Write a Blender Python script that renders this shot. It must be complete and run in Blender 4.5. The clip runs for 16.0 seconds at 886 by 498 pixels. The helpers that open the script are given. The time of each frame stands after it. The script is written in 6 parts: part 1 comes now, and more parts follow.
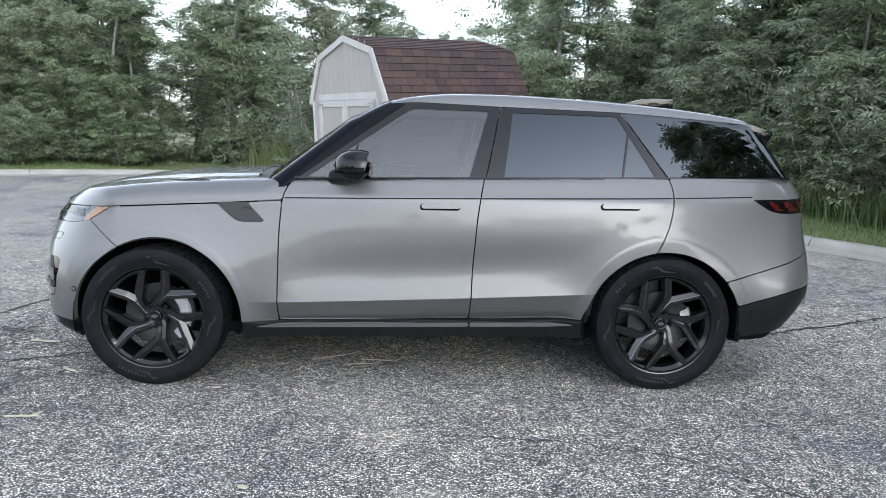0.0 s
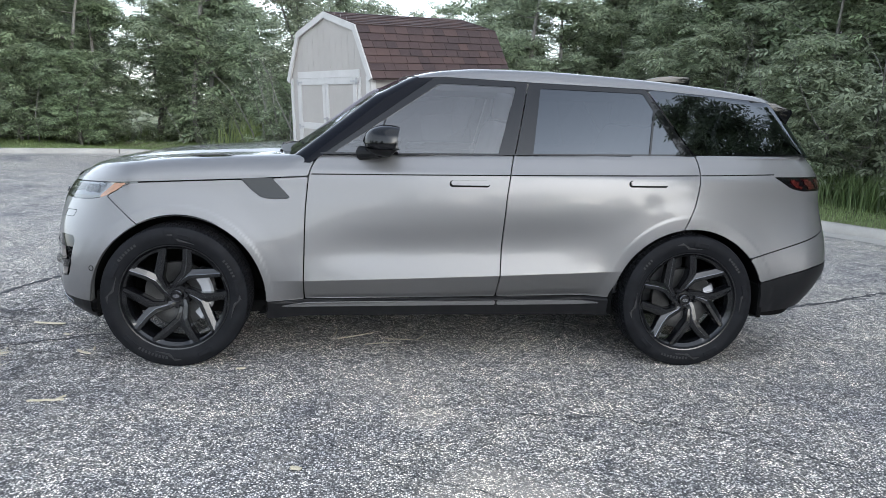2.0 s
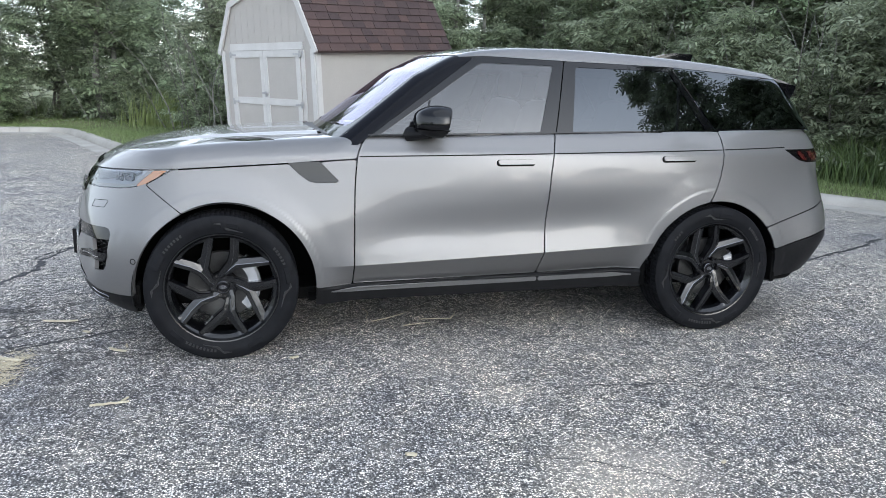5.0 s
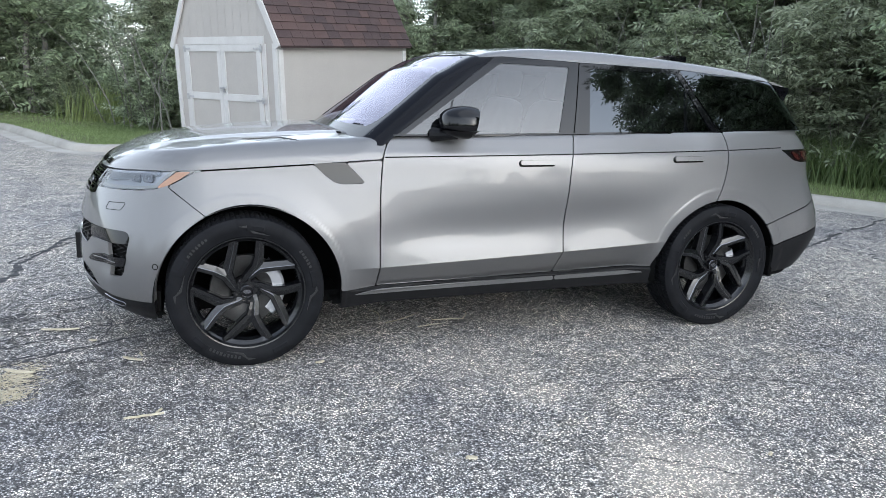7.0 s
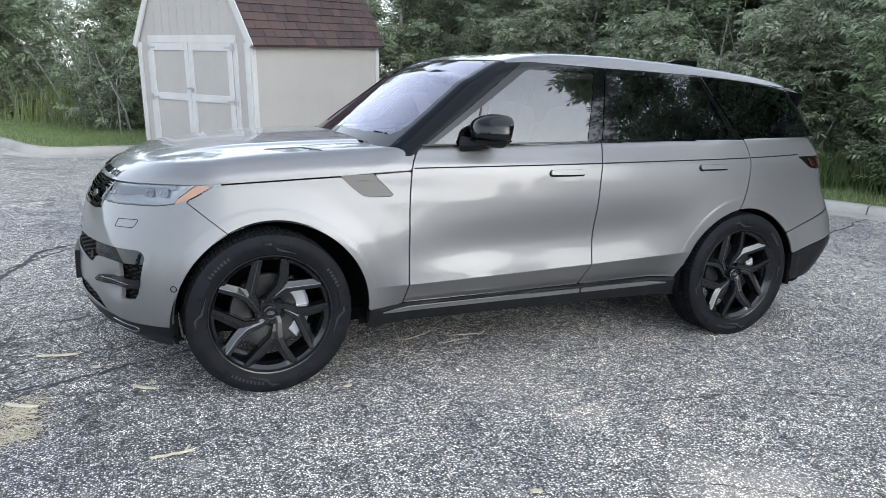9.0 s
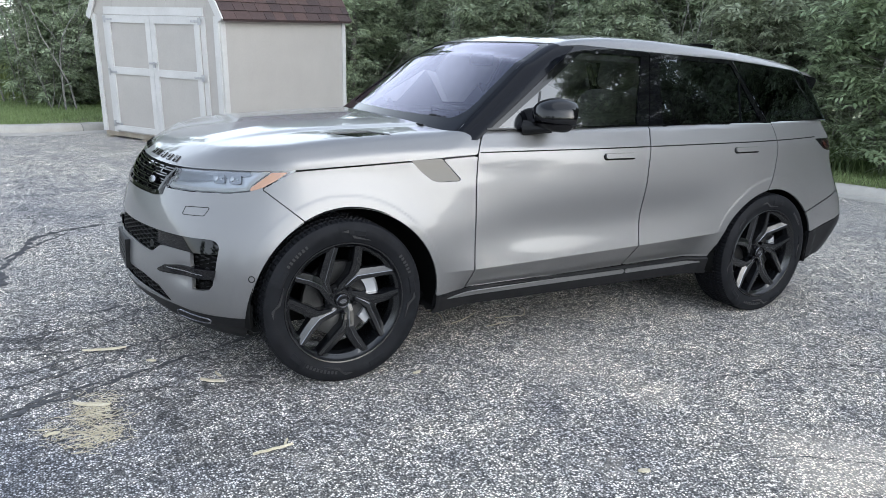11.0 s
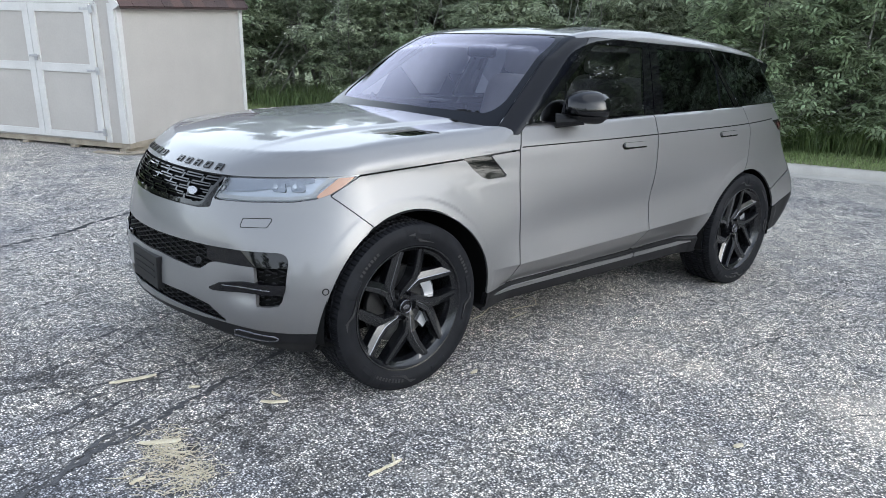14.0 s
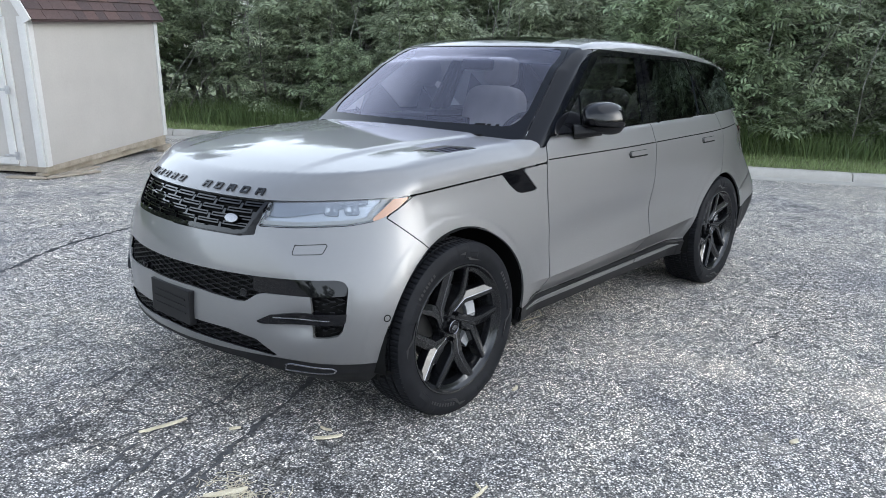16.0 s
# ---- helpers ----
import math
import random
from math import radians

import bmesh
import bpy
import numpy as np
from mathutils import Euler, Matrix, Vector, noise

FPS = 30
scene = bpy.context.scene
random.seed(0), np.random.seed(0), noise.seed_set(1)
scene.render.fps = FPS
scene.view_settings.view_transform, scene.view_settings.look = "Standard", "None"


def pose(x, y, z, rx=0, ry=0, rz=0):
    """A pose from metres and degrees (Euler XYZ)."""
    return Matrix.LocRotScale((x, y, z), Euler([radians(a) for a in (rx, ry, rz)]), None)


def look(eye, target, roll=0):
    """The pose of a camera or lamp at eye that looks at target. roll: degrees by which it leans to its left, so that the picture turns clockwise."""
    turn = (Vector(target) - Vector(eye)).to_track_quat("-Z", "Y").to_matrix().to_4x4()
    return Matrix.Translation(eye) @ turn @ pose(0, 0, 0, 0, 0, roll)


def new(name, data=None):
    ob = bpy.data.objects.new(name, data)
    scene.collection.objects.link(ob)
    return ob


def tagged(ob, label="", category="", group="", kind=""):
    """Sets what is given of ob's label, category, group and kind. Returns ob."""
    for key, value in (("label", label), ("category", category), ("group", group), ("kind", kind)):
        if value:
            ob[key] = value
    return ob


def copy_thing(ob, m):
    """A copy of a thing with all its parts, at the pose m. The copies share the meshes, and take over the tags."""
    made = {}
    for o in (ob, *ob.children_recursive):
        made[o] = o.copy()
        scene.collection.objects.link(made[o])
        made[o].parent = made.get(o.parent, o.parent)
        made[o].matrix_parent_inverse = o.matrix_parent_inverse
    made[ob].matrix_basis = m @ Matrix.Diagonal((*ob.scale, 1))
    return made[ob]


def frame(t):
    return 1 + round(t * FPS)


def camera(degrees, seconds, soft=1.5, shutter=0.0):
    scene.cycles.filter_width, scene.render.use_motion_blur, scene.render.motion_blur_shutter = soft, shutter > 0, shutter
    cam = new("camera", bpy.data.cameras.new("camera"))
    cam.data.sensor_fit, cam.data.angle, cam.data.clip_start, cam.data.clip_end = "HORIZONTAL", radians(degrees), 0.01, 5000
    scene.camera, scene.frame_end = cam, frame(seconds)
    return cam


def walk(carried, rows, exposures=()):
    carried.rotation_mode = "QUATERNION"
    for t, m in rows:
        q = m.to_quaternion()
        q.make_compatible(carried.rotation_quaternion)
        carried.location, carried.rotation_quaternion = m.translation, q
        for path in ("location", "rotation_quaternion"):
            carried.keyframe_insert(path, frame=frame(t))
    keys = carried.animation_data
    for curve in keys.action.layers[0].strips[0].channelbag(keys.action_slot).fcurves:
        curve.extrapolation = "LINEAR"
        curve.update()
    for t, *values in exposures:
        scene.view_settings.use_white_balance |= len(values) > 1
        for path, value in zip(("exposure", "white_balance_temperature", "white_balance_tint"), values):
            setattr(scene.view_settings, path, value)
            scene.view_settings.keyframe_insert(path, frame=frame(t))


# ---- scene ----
cam = camera(62.5, 16.0, 0.85)
PATH = [
    (0, (-0.038, -5.15, 1.513), (0.06, -3.178, 1.194), 1.6),
    (0.5, (-0.184, -5.141, 1.511), (-0.064, -3.171, 1.183), 1.9),
    (1, (-0.302, -5.143, 1.478), (-0.156, -3.176, 1.147), 2.1),
    (1.5, (-0.367, -5.116, 1.468), (-0.191, -3.154, 1.123), 2.1),
    (2, (-0.434, -5.076, 1.468), (-0.225, -3.12, 1.103), 2.0),
    (2.5, (-0.555, -5.028, 1.47), (-0.302, -3.081, 1.093), 1.9),
    (3, (-0.681, -4.995, 1.486), (-0.386, -3.055, 1.098), 1.7),
    (3.5, (-0.839, -4.987, 1.482), (-0.504, -3.056, 1.084), 1.6),
    (4, (-1.007, -5.017, 1.483), (-0.631, -3.096, 1.074), 1.5),
    (6.5, (-1.657, -4.792, 1.526), (-1.029, -2.949, 1.069), 2.0),
    (7, (-1.778, -4.78, 1.512), (-1.122, -2.943, 1.07), 2.1),
    (7.5, (-1.843, -4.705, 1.505), (-1.162, -2.874, 1.079), 2.2),
    (8, (-1.921, -4.57, 1.527), (-1.211, -2.748, 1.103), 2.2),
    (8.5, (-1.992, -4.481, 1.545), (-1.248, -2.675, 1.116), 2.2),
    (9, (-2.102, -4.432, 1.541), (-1.324, -2.643, 1.099), 2.3),
    (9.5, (-2.274, -4.394, 1.542), (-1.46, -2.625, 1.085), 2.4),
    (12, (-2.988, -3.922, 1.555), (-1.95, -2.293, 1.038), 3.0),
    (12.5, (-3.115, -3.856, 1.54), (-2.029, -2.259, 1.02), 2.8),
    (13, (-3.222, -3.73, 1.548), (-2.082, -2.171, 1.027), 2.5),
    (13.5, (-3.338, -3.628, 1.562), (-2.139, -2.113, 1.041), 2.4),
    (14, (-3.48, -3.514, 1.566), (-2.226, -2.045, 1.044), 2.2),
    (14.5, (-3.592, -3.425, 1.562), (-2.286, -2.004, 1.036), 2.1),
    (15, (-3.647, -3.279, 1.558), (-2.298, -1.895, 1.045), 1.9),
    (15.5, (-3.758, -3.13, 1.568), (-2.348, -1.799, 1.078), 1.6),
    (16, (-3.914, -2.97, 1.566), (-2.453, -1.695, 1.077), 1.4),
]
walk(cam, [(t, look(eye, target, roll)) for t, eye, target, roll in PATH], [(0.0, 0.82, 5960, 7.8), (4.0, 0.83, 5960, 7.8), (8.0, 0.91, 5960, 7.6), (13.0, 0.99, 5960, 7.4), (16.0, 1.06, 5960, 7.4)])

# ---------------------------------------------------------------- world and sun
world = bpy.data.worlds.new("sky")
scene.world = world
world.use_nodes = True
wn = world.node_tree.nodes
wn.clear()
w_out, w_bg, w_sky = wn.new("ShaderNodeOutputWorld"), wn.new("ShaderNodeBackground"), wn.new("ShaderNodeTexSky")
w_sky.sky_type, w_sky.sun_disc = "NISHITA", False
w_sky.sun_elevation, w_sky.sun_rotation = radians(20), radians(157)
w_sky.air_density, w_sky.dust_density, w_sky.ozone_density = 1.0, 1.0, 1.0
w_mix, w_hsv = wn.new("ShaderNodeMixRGB"), wn.new("ShaderNodeHueSaturation")
w_mix.inputs[0].default_value = 0.34
w_mix.inputs[2].default_value = (6.6, 6.8, 7.1, 1)
w_hsv.inputs["Saturation"].default_value = 0.4
wl = world.node_tree.links
wl.new(w_sky.outputs[0], w_hsv.inputs["Color"])
wl.new(w_hsv.outputs[0], w_mix.inputs[1])
# the sky pales towards the horizon and deepens overhead
w_tc, w_xyz, w_ramp, w_mul = (wn.new("ShaderNode" + k) for k in ("TexCoord", "SeparateXYZ", "ValToRGB", "MixRGB"))
w_mul.blend_type = "MULTIPLY"
w_mul.inputs[0].default_value = 1.0
for p, v in ((0.0, (0.62, 0.61, 0.595)), (0.22, (0.80, 0.79, 0.78)), (0.44, (0.82, 0.815, 0.81)), (0.57, (0.68, 0.69, 0.71)), (0.69, (0.33, 0.355, 0.405)), (0.95, (0.40, 0.42, 0.46))):
    el = w_ramp.color_ramp.elements.new(p)
    el.color = (*v, 1)
w_ramp.color_ramp.elements.remove(w_ramp.color_ramp.elements[0])
w_ramp.color_ramp.elements.remove(w_ramp.color_ramp.elements[-1])
wl.new(w_tc.outputs["Generated"], w_xyz.inputs[0])
wl.new(w_xyz.outputs["Z"], w_ramp.inputs[0])
wl.new(w_mix.outputs[0], w_mul.inputs[1])
wl.new(w_ramp.outputs[0], w_mul.inputs[2])
wl.new(w_mul.outputs[0], w_bg.inputs[0])
wl.new(w_bg.outputs[0], w_out.inputs[0])
w_bg.inputs[1].default_value = 0.335

sun = new("sun", bpy.data.lights.new("sun", "SUN"))
sun.data.energy, sun.data.angle, sun.data.color = 0.6, radians(90), (1.0, 0.96, 0.91)
sun.matrix_world = look((4, -6, 10), (0, 0, 0))
scene.view_settings.exposure = 0.93

# ---------------------------------------------------------------- materials
def material(name, base=(0.5, 0.5, 0.5), rough=0.5, metal=0.0, **inputs):
    m = bpy.data.materials.new(name)
    m.use_nodes = True
    b = m.node_tree.nodes["Principled BSDF"]
    b.inputs["Base Color"].default_value = (*base, 1)
    b.inputs["Roughness"].default_value, b.inputs["Metallic"].default_value = rough, metal
    for k, v in inputs.items():
        b.inputs[k.replace("_", " ")].default_value = v
    return m


def node(m, kind, **values):
    n = m.node_tree.nodes.new(kind)
    for k, v in values.items():
        if k in n.inputs:
            n.inputs[k].default_value = v
    return n


def join(m, a, b):
    m.node_tree.links.new(a, b)


def coords(m, kind="Object", scale=(1, 1, 1)):
    t, p = node(m, "ShaderNodeTexCoord"), node(m, "ShaderNodeMapping")
    p.inputs["Scale"].default_value = scale
    join(m, t.outputs[kind], p.inputs[0])
    return p.outputs[0]


def ramp(m, src, *stops):
    r = node(m, "ShaderNodeValToRGB")
    e = r.color_ramp.elements
    while len(e) < len(stops):
        e.new(0.5)
    for el, (pos, col) in zip(e, stops):
        el.position, el.color = pos, (*col, 1) if len(col) == 3 else col
    join(m, src, r.inputs[0])
    return r.outputs[0]


def noise_tex(m, vec, scale, detail=4, rough=0.55, warp=0.0):
    n = node(m, "ShaderNodeTexNoise", Scale=scale, Detail=detail, Roughness=rough, Distortion=warp)
    join(m, vec, n.inputs["Vector"])
    return n.outputs[0]


def blend(m, fac, a, b, mode="MIX"):
    x = m.node_tree.nodes.new("ShaderNodeMixRGB")
    x.blend_type = mode
    for v, i in ((fac, 0), (a, 1), (b, 2)):
        if isinstance(v, (int, float)):
            x.inputs[i].default_value = v
        elif isinstance(v, tuple):
            x.inputs[i].default_value = (*v, 1)
        else:
            join(m, v, x.inputs[i])
    return x.outputs[0]


def bump(m, height, strength=0.3, distance=0.01):
    b = node(m, "ShaderNodeBump", Strength=strength, Distance=distance)
    join(m, height, b.inputs["Height"])
    join(m, b.outputs[0], m.node_tree.nodes["Principled BSDF"].inputs["Normal"])


def base(m, colour=None, rough=None):
    p = m.node_tree.nodes["Principled BSDF"]
    if colour is not None:
        join(m, colour, p.inputs["Base Color"])
    if rough is not None:
        join(m, rough, p.inputs["Roughness"])
    return m


def mottled(name, dark, light, scale=6.0, rough=0.7, relief=0.2, fine=60.0, metal=0.0, distance=0.004):
    """A surface with variation at two scales and a fine relief."""
    m = material(name, light, rough, metal)
    c = coords(m)
    a, f = noise_tex(m, c, scale, 5, 0.6), noise_tex(m, c, fine, 3)
    base(m, ramp(m, blend(m, 0.35, a, f), (0.33, dark), (0.67, light)))
    bump(m, f, relief, distance)
    return m


def window_glass(name, tint, ior=1.52, sheen=(1, 1, 1)):
    m = bpy.data.materials.new(name)
    m.use_nodes = True
    n = m.node_tree.nodes
    n.clear()
    out, mix, clear, gloss, fr = (n.new("ShaderNode" + k) for k in ("OutputMaterial", "MixShader", "BsdfTransparent", "BsdfGlossy", "Fresnel"))
    clear.inputs[0].default_value = (*tint, 1)
    gloss.inputs["Roughness"].default_value = 0.0
    gloss.inputs[0].default_value = (*sheen, 1)
    fr.inputs[0].default_value = ior
    for a, b in ((fr.outputs[0], mix.inputs[0]), (clear.outputs[0], mix.inputs[1]), (gloss.outputs[0], mix.inputs[2]), (mix.outputs[0], out.inputs[0])):
        m.node_tree.links.new(a, b)
    return m


PAINT = material("silver_paint", (0.43, 0.43, 0.44), 0.46, 0.55, Coat_Weight=1.0, Coat_Roughness=0.015, Coat_IOR=1.39)
_c = coords(PAINT)
base(PAINT, blend(PAINT, ramp(PAINT, noise_tex(PAINT, _c, 900, 1), (0.35, (0.0,) * 3), (0.65, (1.0,) * 3)), (0.148, 0.147, 0.149), (0.196, 0.194, 0.196)))
GLOSS = material("gloss_black", (0.003, 0.003, 0.004), 0.03, 0.0, Specular_IOR_Level=0.42)
# gloss black again, blued and less specular to imitate reflections of darker sky
PILLAR = material("dimmed_gloss_black", (0.0035, 0.004, 0.0065), 0.06, 0.0, Specular_IOR_Level=0.15)
PLASTIC = mottled("black_plastic", (0.007, 0.007, 0.008), (0.013, 0.013, 0.014), 9, 0.45, 0.15, 500, distance=0.0006)
PLASTIC.node_tree.nodes["Principled BSDF"].inputs["Specular IOR Level"].default_value = 0.18
MATT = material("matt_black", (0.006, 0.006, 0.006), 0.85, 0.0, Specular_IOR_Level=0.1)
RUBBER = mottled("tyre_rubber", (0.007, 0.0073, 0.0085), (0.013, 0.0135, 0.016), 14, 0.60, 0.2, 300, distance=0.001)
MARKS = material("smooth_rubber", (0.014, 0.014, 0.015), 0.45)
RUBBER.node_tree.nodes["Principled BSDF"].inputs["Specular IOR Level"].default_value = 0.10
ALLOY = material("satin_black_alloy", (0.006, 0.0064, 0.0075), 0.19, 0.0, Specular_IOR_Level=0.58)
# silver of rings and emblems; on the spokes it paints a highlight
EDGE = material("silver_trim_and_spoke_glint", (0.22, 0.22, 0.235), 0.24, 0.9)
STEEL = mottled("brake_steel", (0.03, 0.03, 0.03), (0.07, 0.07, 0.07), 12, 0.42, 0.1, 200, 0.9)
CHROME = material("bright_metal", (0.55, 0.55, 0.57), 0.14, 1.0)
TINT = window_glass("dark_tinted_glass", (0.03, 0.03, 0.033), 1.78, (0.84, 0.91, 1.0))
PRIVACY = window_glass("front_door_glass", (0.18, 0.185, 0.205), 1.9)
SCREEN = window_glass("windscreen_glass", (0.80, 0.80, 0.85), 1.75, (0.86, 0.84, 1.0))
DASH = mottled("grey_dash_trim", (0.12, 0.12, 0.13), (0.17, 0.17, 0.18), 8, 0.6, 0.2, 220)
ROOFGLASS = window_glass("roof_glass", (0.62, 0.62, 0.64), 1.6)
LENS = window_glass("clear_lens", (0.80, 0.82, 0.84), 1.45)
AMBER = material("amber_reflector", (0.30, 0.15, 0.08), 0.25, 0.0, Coat_Weight=1.0)
RED = material("red_lens", (0.055, 0.006, 0.006), 0.12, 0.0, Coat_Weight=1.0)
LAMPDARK = material("lamp_inner_grey", (0.27, 0.285, 0.32), 0.25, 0.4)
LAMP = material("lamp_silver", (0.55, 0.56, 0.58), 0.25, 0.7)
REFLECTOR = material("lamp_grey", (0.55, 0.57, 0.61), 0.30, 0.4)
LEATHER = mottled("ivory_leather", (0.50, 0.48, 0.45), (0.62, 0.60, 0.57), 8, 0.5, 0.2, 220)
CABIN = mottled("dark_cabin_trim", (0.02, 0.02, 0.022), (0.04, 0.04, 0.042), 8, 0.6, 0.2, 220)
WHITE = mottled("white_trim_paint", (0.47, 0.46, 0.445), (0.57, 0.56, 0.545), 2.2, 0.55, 0.12, 60)
SIDING = mottled("cream_siding_paint", (0.365, 0.342, 0.315), (0.415, 0.392, 0.362), 1.6, 0.65, 0.15, 40)
WOOD = mottled("weathered_timber", (0.20, 0.17, 0.13), (0.40, 0.35, 0.28), 5, 0.8, 0.4, 70)
STRAW = mottled("straw", (0.36, 0.31, 0.21), (0.58, 0.53, 0.41), 30, 0.8, 0.3, 160)
GALV = mottled("galvanised_hinge", (0.34, 0.34, 0.35), (0.50, 0.50, 0.51), 20, 0.45, 0.1, 200, 0.7)
CONCRETE = mottled("kerb_concrete", (0.27, 0.258, 0.235), (0.42, 0.402, 0.37), 1.8, 0.85, 0.35, 90)
BARK = mottled("grey_bark", (0.10, 0.095, 0.085), (0.30, 0.285, 0.26), 7, 0.9, 0.6, 45, distance=0.01)
SOIL = mottled("grass_soil", (0.07, 0.085, 0.035), (0.19, 0.20, 0.10), 1.2, 0.95, 0.5, 25, distance=0.03)


def foliage(name, dark, light):
    m = material(name, light, 0.42)
    g = node(m, "ShaderNodeNewGeometry")
    o = node(m, "ShaderNodeObjectInfo")
    c = ramp(m, g.outputs["Random Per Island"], (0.0, dark), (1.0, light))
    base(m, blend(m, o.outputs["Random"], c, blend(m, 1.0, c, (0.80, 0.95, 0.75), "MULTIPLY")))
    p = m.node_tree.nodes["Principled BSDF"]
    n, out = m.node_tree.nodes, m.node_tree.nodes["Material Output"]
    tr, mx = n.new("ShaderNodeBsdfTranslucent"), n.new("ShaderNodeMixShader")
    join(m, c, tr.inputs[0])
    mx.inputs[0].default_value = 0.55
    join(m, p.outputs[0], mx.inputs[1])
    join(m, tr.outputs[0], mx.inputs[2])
    join(m, mx.outputs[0], out.inputs[0])
    return m


LAWN = foliage("lawn_blades", (0.15, 0.20, 0.08), (0.40, 0.46, 0.23))
LEAF = foliage("green_leaves", (0.125, 0.142, 0.092), (0.54, 0.59, 0.425))
BLADE = foliage("grass_blades", (0.10, 0.13, 0.06), (0.30, 0.35, 0.18))

SHINGLE = material("brown_shingle", (0.1, 0.06, 0.055), 0.9)
_o = node(SHINGLE, "ShaderNodeObjectInfo")
_c = coords(SHINGLE)
_n = noise_tex(SHINGLE, _c, 350, 2)
base(SHINGLE, blend(SHINGLE, 0.5, ramp(SHINGLE, _o.outputs["Random"], (0.0, (0.032, 0.022, 0.023)), (0.55, (0.062, 0.038, 0.037)), (1.0, (0.105, 0.060, 0.050))),
                    ramp(SHINGLE, _n, (0.3, (0.02, 0.015, 0.016)), (0.7, (0.11, 0.075, 0.070)))))
bump(SHINGLE, _n, 0.5, 0.003)

ASPHALT = material("worn_chip_asphalt", (0.15, 0.15, 0.15), 0.85)
_c = coords(ASPHALT)


def _pebbles(scale):
    v = node(ASPHALT, "ShaderNodeTexVoronoi", Scale=scale, Randomness=1.0)
    join(ASPHALT, _c, v.inputs["Vector"])
    sep = node(ASPHALT, "ShaderNodeSeparateColor")
    join(ASPHALT, v.outputs["Color"], sep.inputs[0])
    return v, sep.outputs[0]


_v, _r = _pebbles(115.0)
_v2, _r2 = _pebbles(250.0)
_stone = ramp(ASPHALT, _r, (0.0, (0.035, 0.036, 0.040)), (0.30, (0.11, 0.11, 0.11)), (0.55, (0.38, 0.375, 0.355)), (0.80, (0.68, 0.67, 0.64)), (1.0, (0.92, 0.90, 0.87)))
_gap = ramp(ASPHALT, _v.outputs["Distance"], (0.34, (1.12, 1.12, 1.12)), (0.60, (0.085, 0.085, 0.09)))
_col = blend(ASPHALT, 1.0, _stone, _gap, "MULTIPLY")
_fine = ramp(ASPHALT, _r2, (0.0, (0.03, 0.03, 0.032)), (0.5, (0.16, 0.158, 0.15)), (1.0, (0.62, 0.61, 0.58)))
_col = blend(ASPHALT, 0.22, _col, _fine)
_big = noise_tex(ASPHALT, _c, 0.42, 6, 0.62, 0.5)
_col = blend(ASPHALT, 1.0, _col, ramp(ASPHALT, _big, (0.33, (0.62, 0.645, 0.72)), (0.46, (1.12, 1.11, 1.11)), (0.56, (1.22, 1.20, 1.16)), (0.70, (1.38, 1.34, 1.28))), "MULTIPLY")
_mid = noise_tex(ASPHALT, _c, 4.0, 6, 0.7)
_col = blend(ASPHALT, 1.0, _col, ramp(ASPHALT, _mid, (0.30, (0.62, 0.64, 0.69)), (0.50, (1.0, 1.0, 1.0)), (0.70, (1.38, 1.35, 1.28))), "MULTIPLY")
_clump = noise_tex(ASPHALT, _c, 21.0, 5, 0.65)
_col = blend(ASPHALT, 1.0, _col, ramp(ASPHALT, _clump, (0.34, (0.52, 0.53, 0.56)), (0.50, (1.0, 1.0, 1.0)), (0.66, (1.46, 1.43, 1.38))), "MULTIPLY")
_dust = noise_tex(ASPHALT, _c, 1.3, 7, 0.72, 0.6)
_col = blend(ASPHALT, ramp(ASPHALT, _dust, (0.62, (0, 0, 0)), (0.74, (0.55, 0.55, 0.55))), _col, (0.50, 0.47, 0.41))
_wob = blend(ASPHALT, 0.20, _c, noise_tex(ASPHALT, _c, 3.0, 6, 0.75), "ADD")
_spot = node(ASPHALT, "ShaderNodeVectorMath")
_spot.operation = "DISTANCE"
_spot.inputs[1].default_value = (-2.2, 0.25, 0.45)
join(ASPHALT, blend(ASPHALT, 0.9, _c, noise_tex(ASPHALT, _c, 0.9, 5, 0.65), "ADD"), _spot.inputs[0])
_worn = ramp(ASPHALT, blend(ASPHALT, 1.0, _spot.outputs["Value"], (0.25, 0.25, 0.25), "MULTIPLY"), (0.16, (1, 1, 1)), (0.56, (0, 0, 0)))
_col = blend(ASPHALT, _worn, _col, blend(ASPHALT, 1.0, _col, (0.88, 0.885, 0.90), "MULTIPLY"))
for _at, _size, _most in (((0.42, -2.25, 0.3), 0.42, 0.65), ((0.0, -0.95, 0.3), 0.45, 0.22), ((0.17, -1.4, 0.3), 0.22, 0.35)):
    _sand = node(ASPHALT, "ShaderNodeVectorMath")
    _sand.operation = "DISTANCE"
    _sand.inputs[1].default_value = _at
    join(ASPHALT, blend(ASPHALT, 0.6, _c, noise_tex(ASPHALT, _c, 2.6, 6, 0.7), "ADD"), _sand.inputs[0])
    _col = blend(ASPHALT, ramp(ASPHALT, _sand.outputs["Value"], (_size * 0.35, (_most,) * 3), (_size, (0, 0, 0))), _col, blend(ASPHALT, 0.5, blend(ASPHALT, 1.0, _col, (1.9, 1.75, 1.55), "MULTIPLY"), (0.46, 0.43, 0.38)))
_zone = blend(ASPHALT, 1.0, _worn, ramp(ASPHALT, noise_tex(ASPHALT, _c, 0.33, 3), (0.50, (0, 0, 0)), (0.60, (0.35, 0.35, 0.35))), "LIGHTEN")
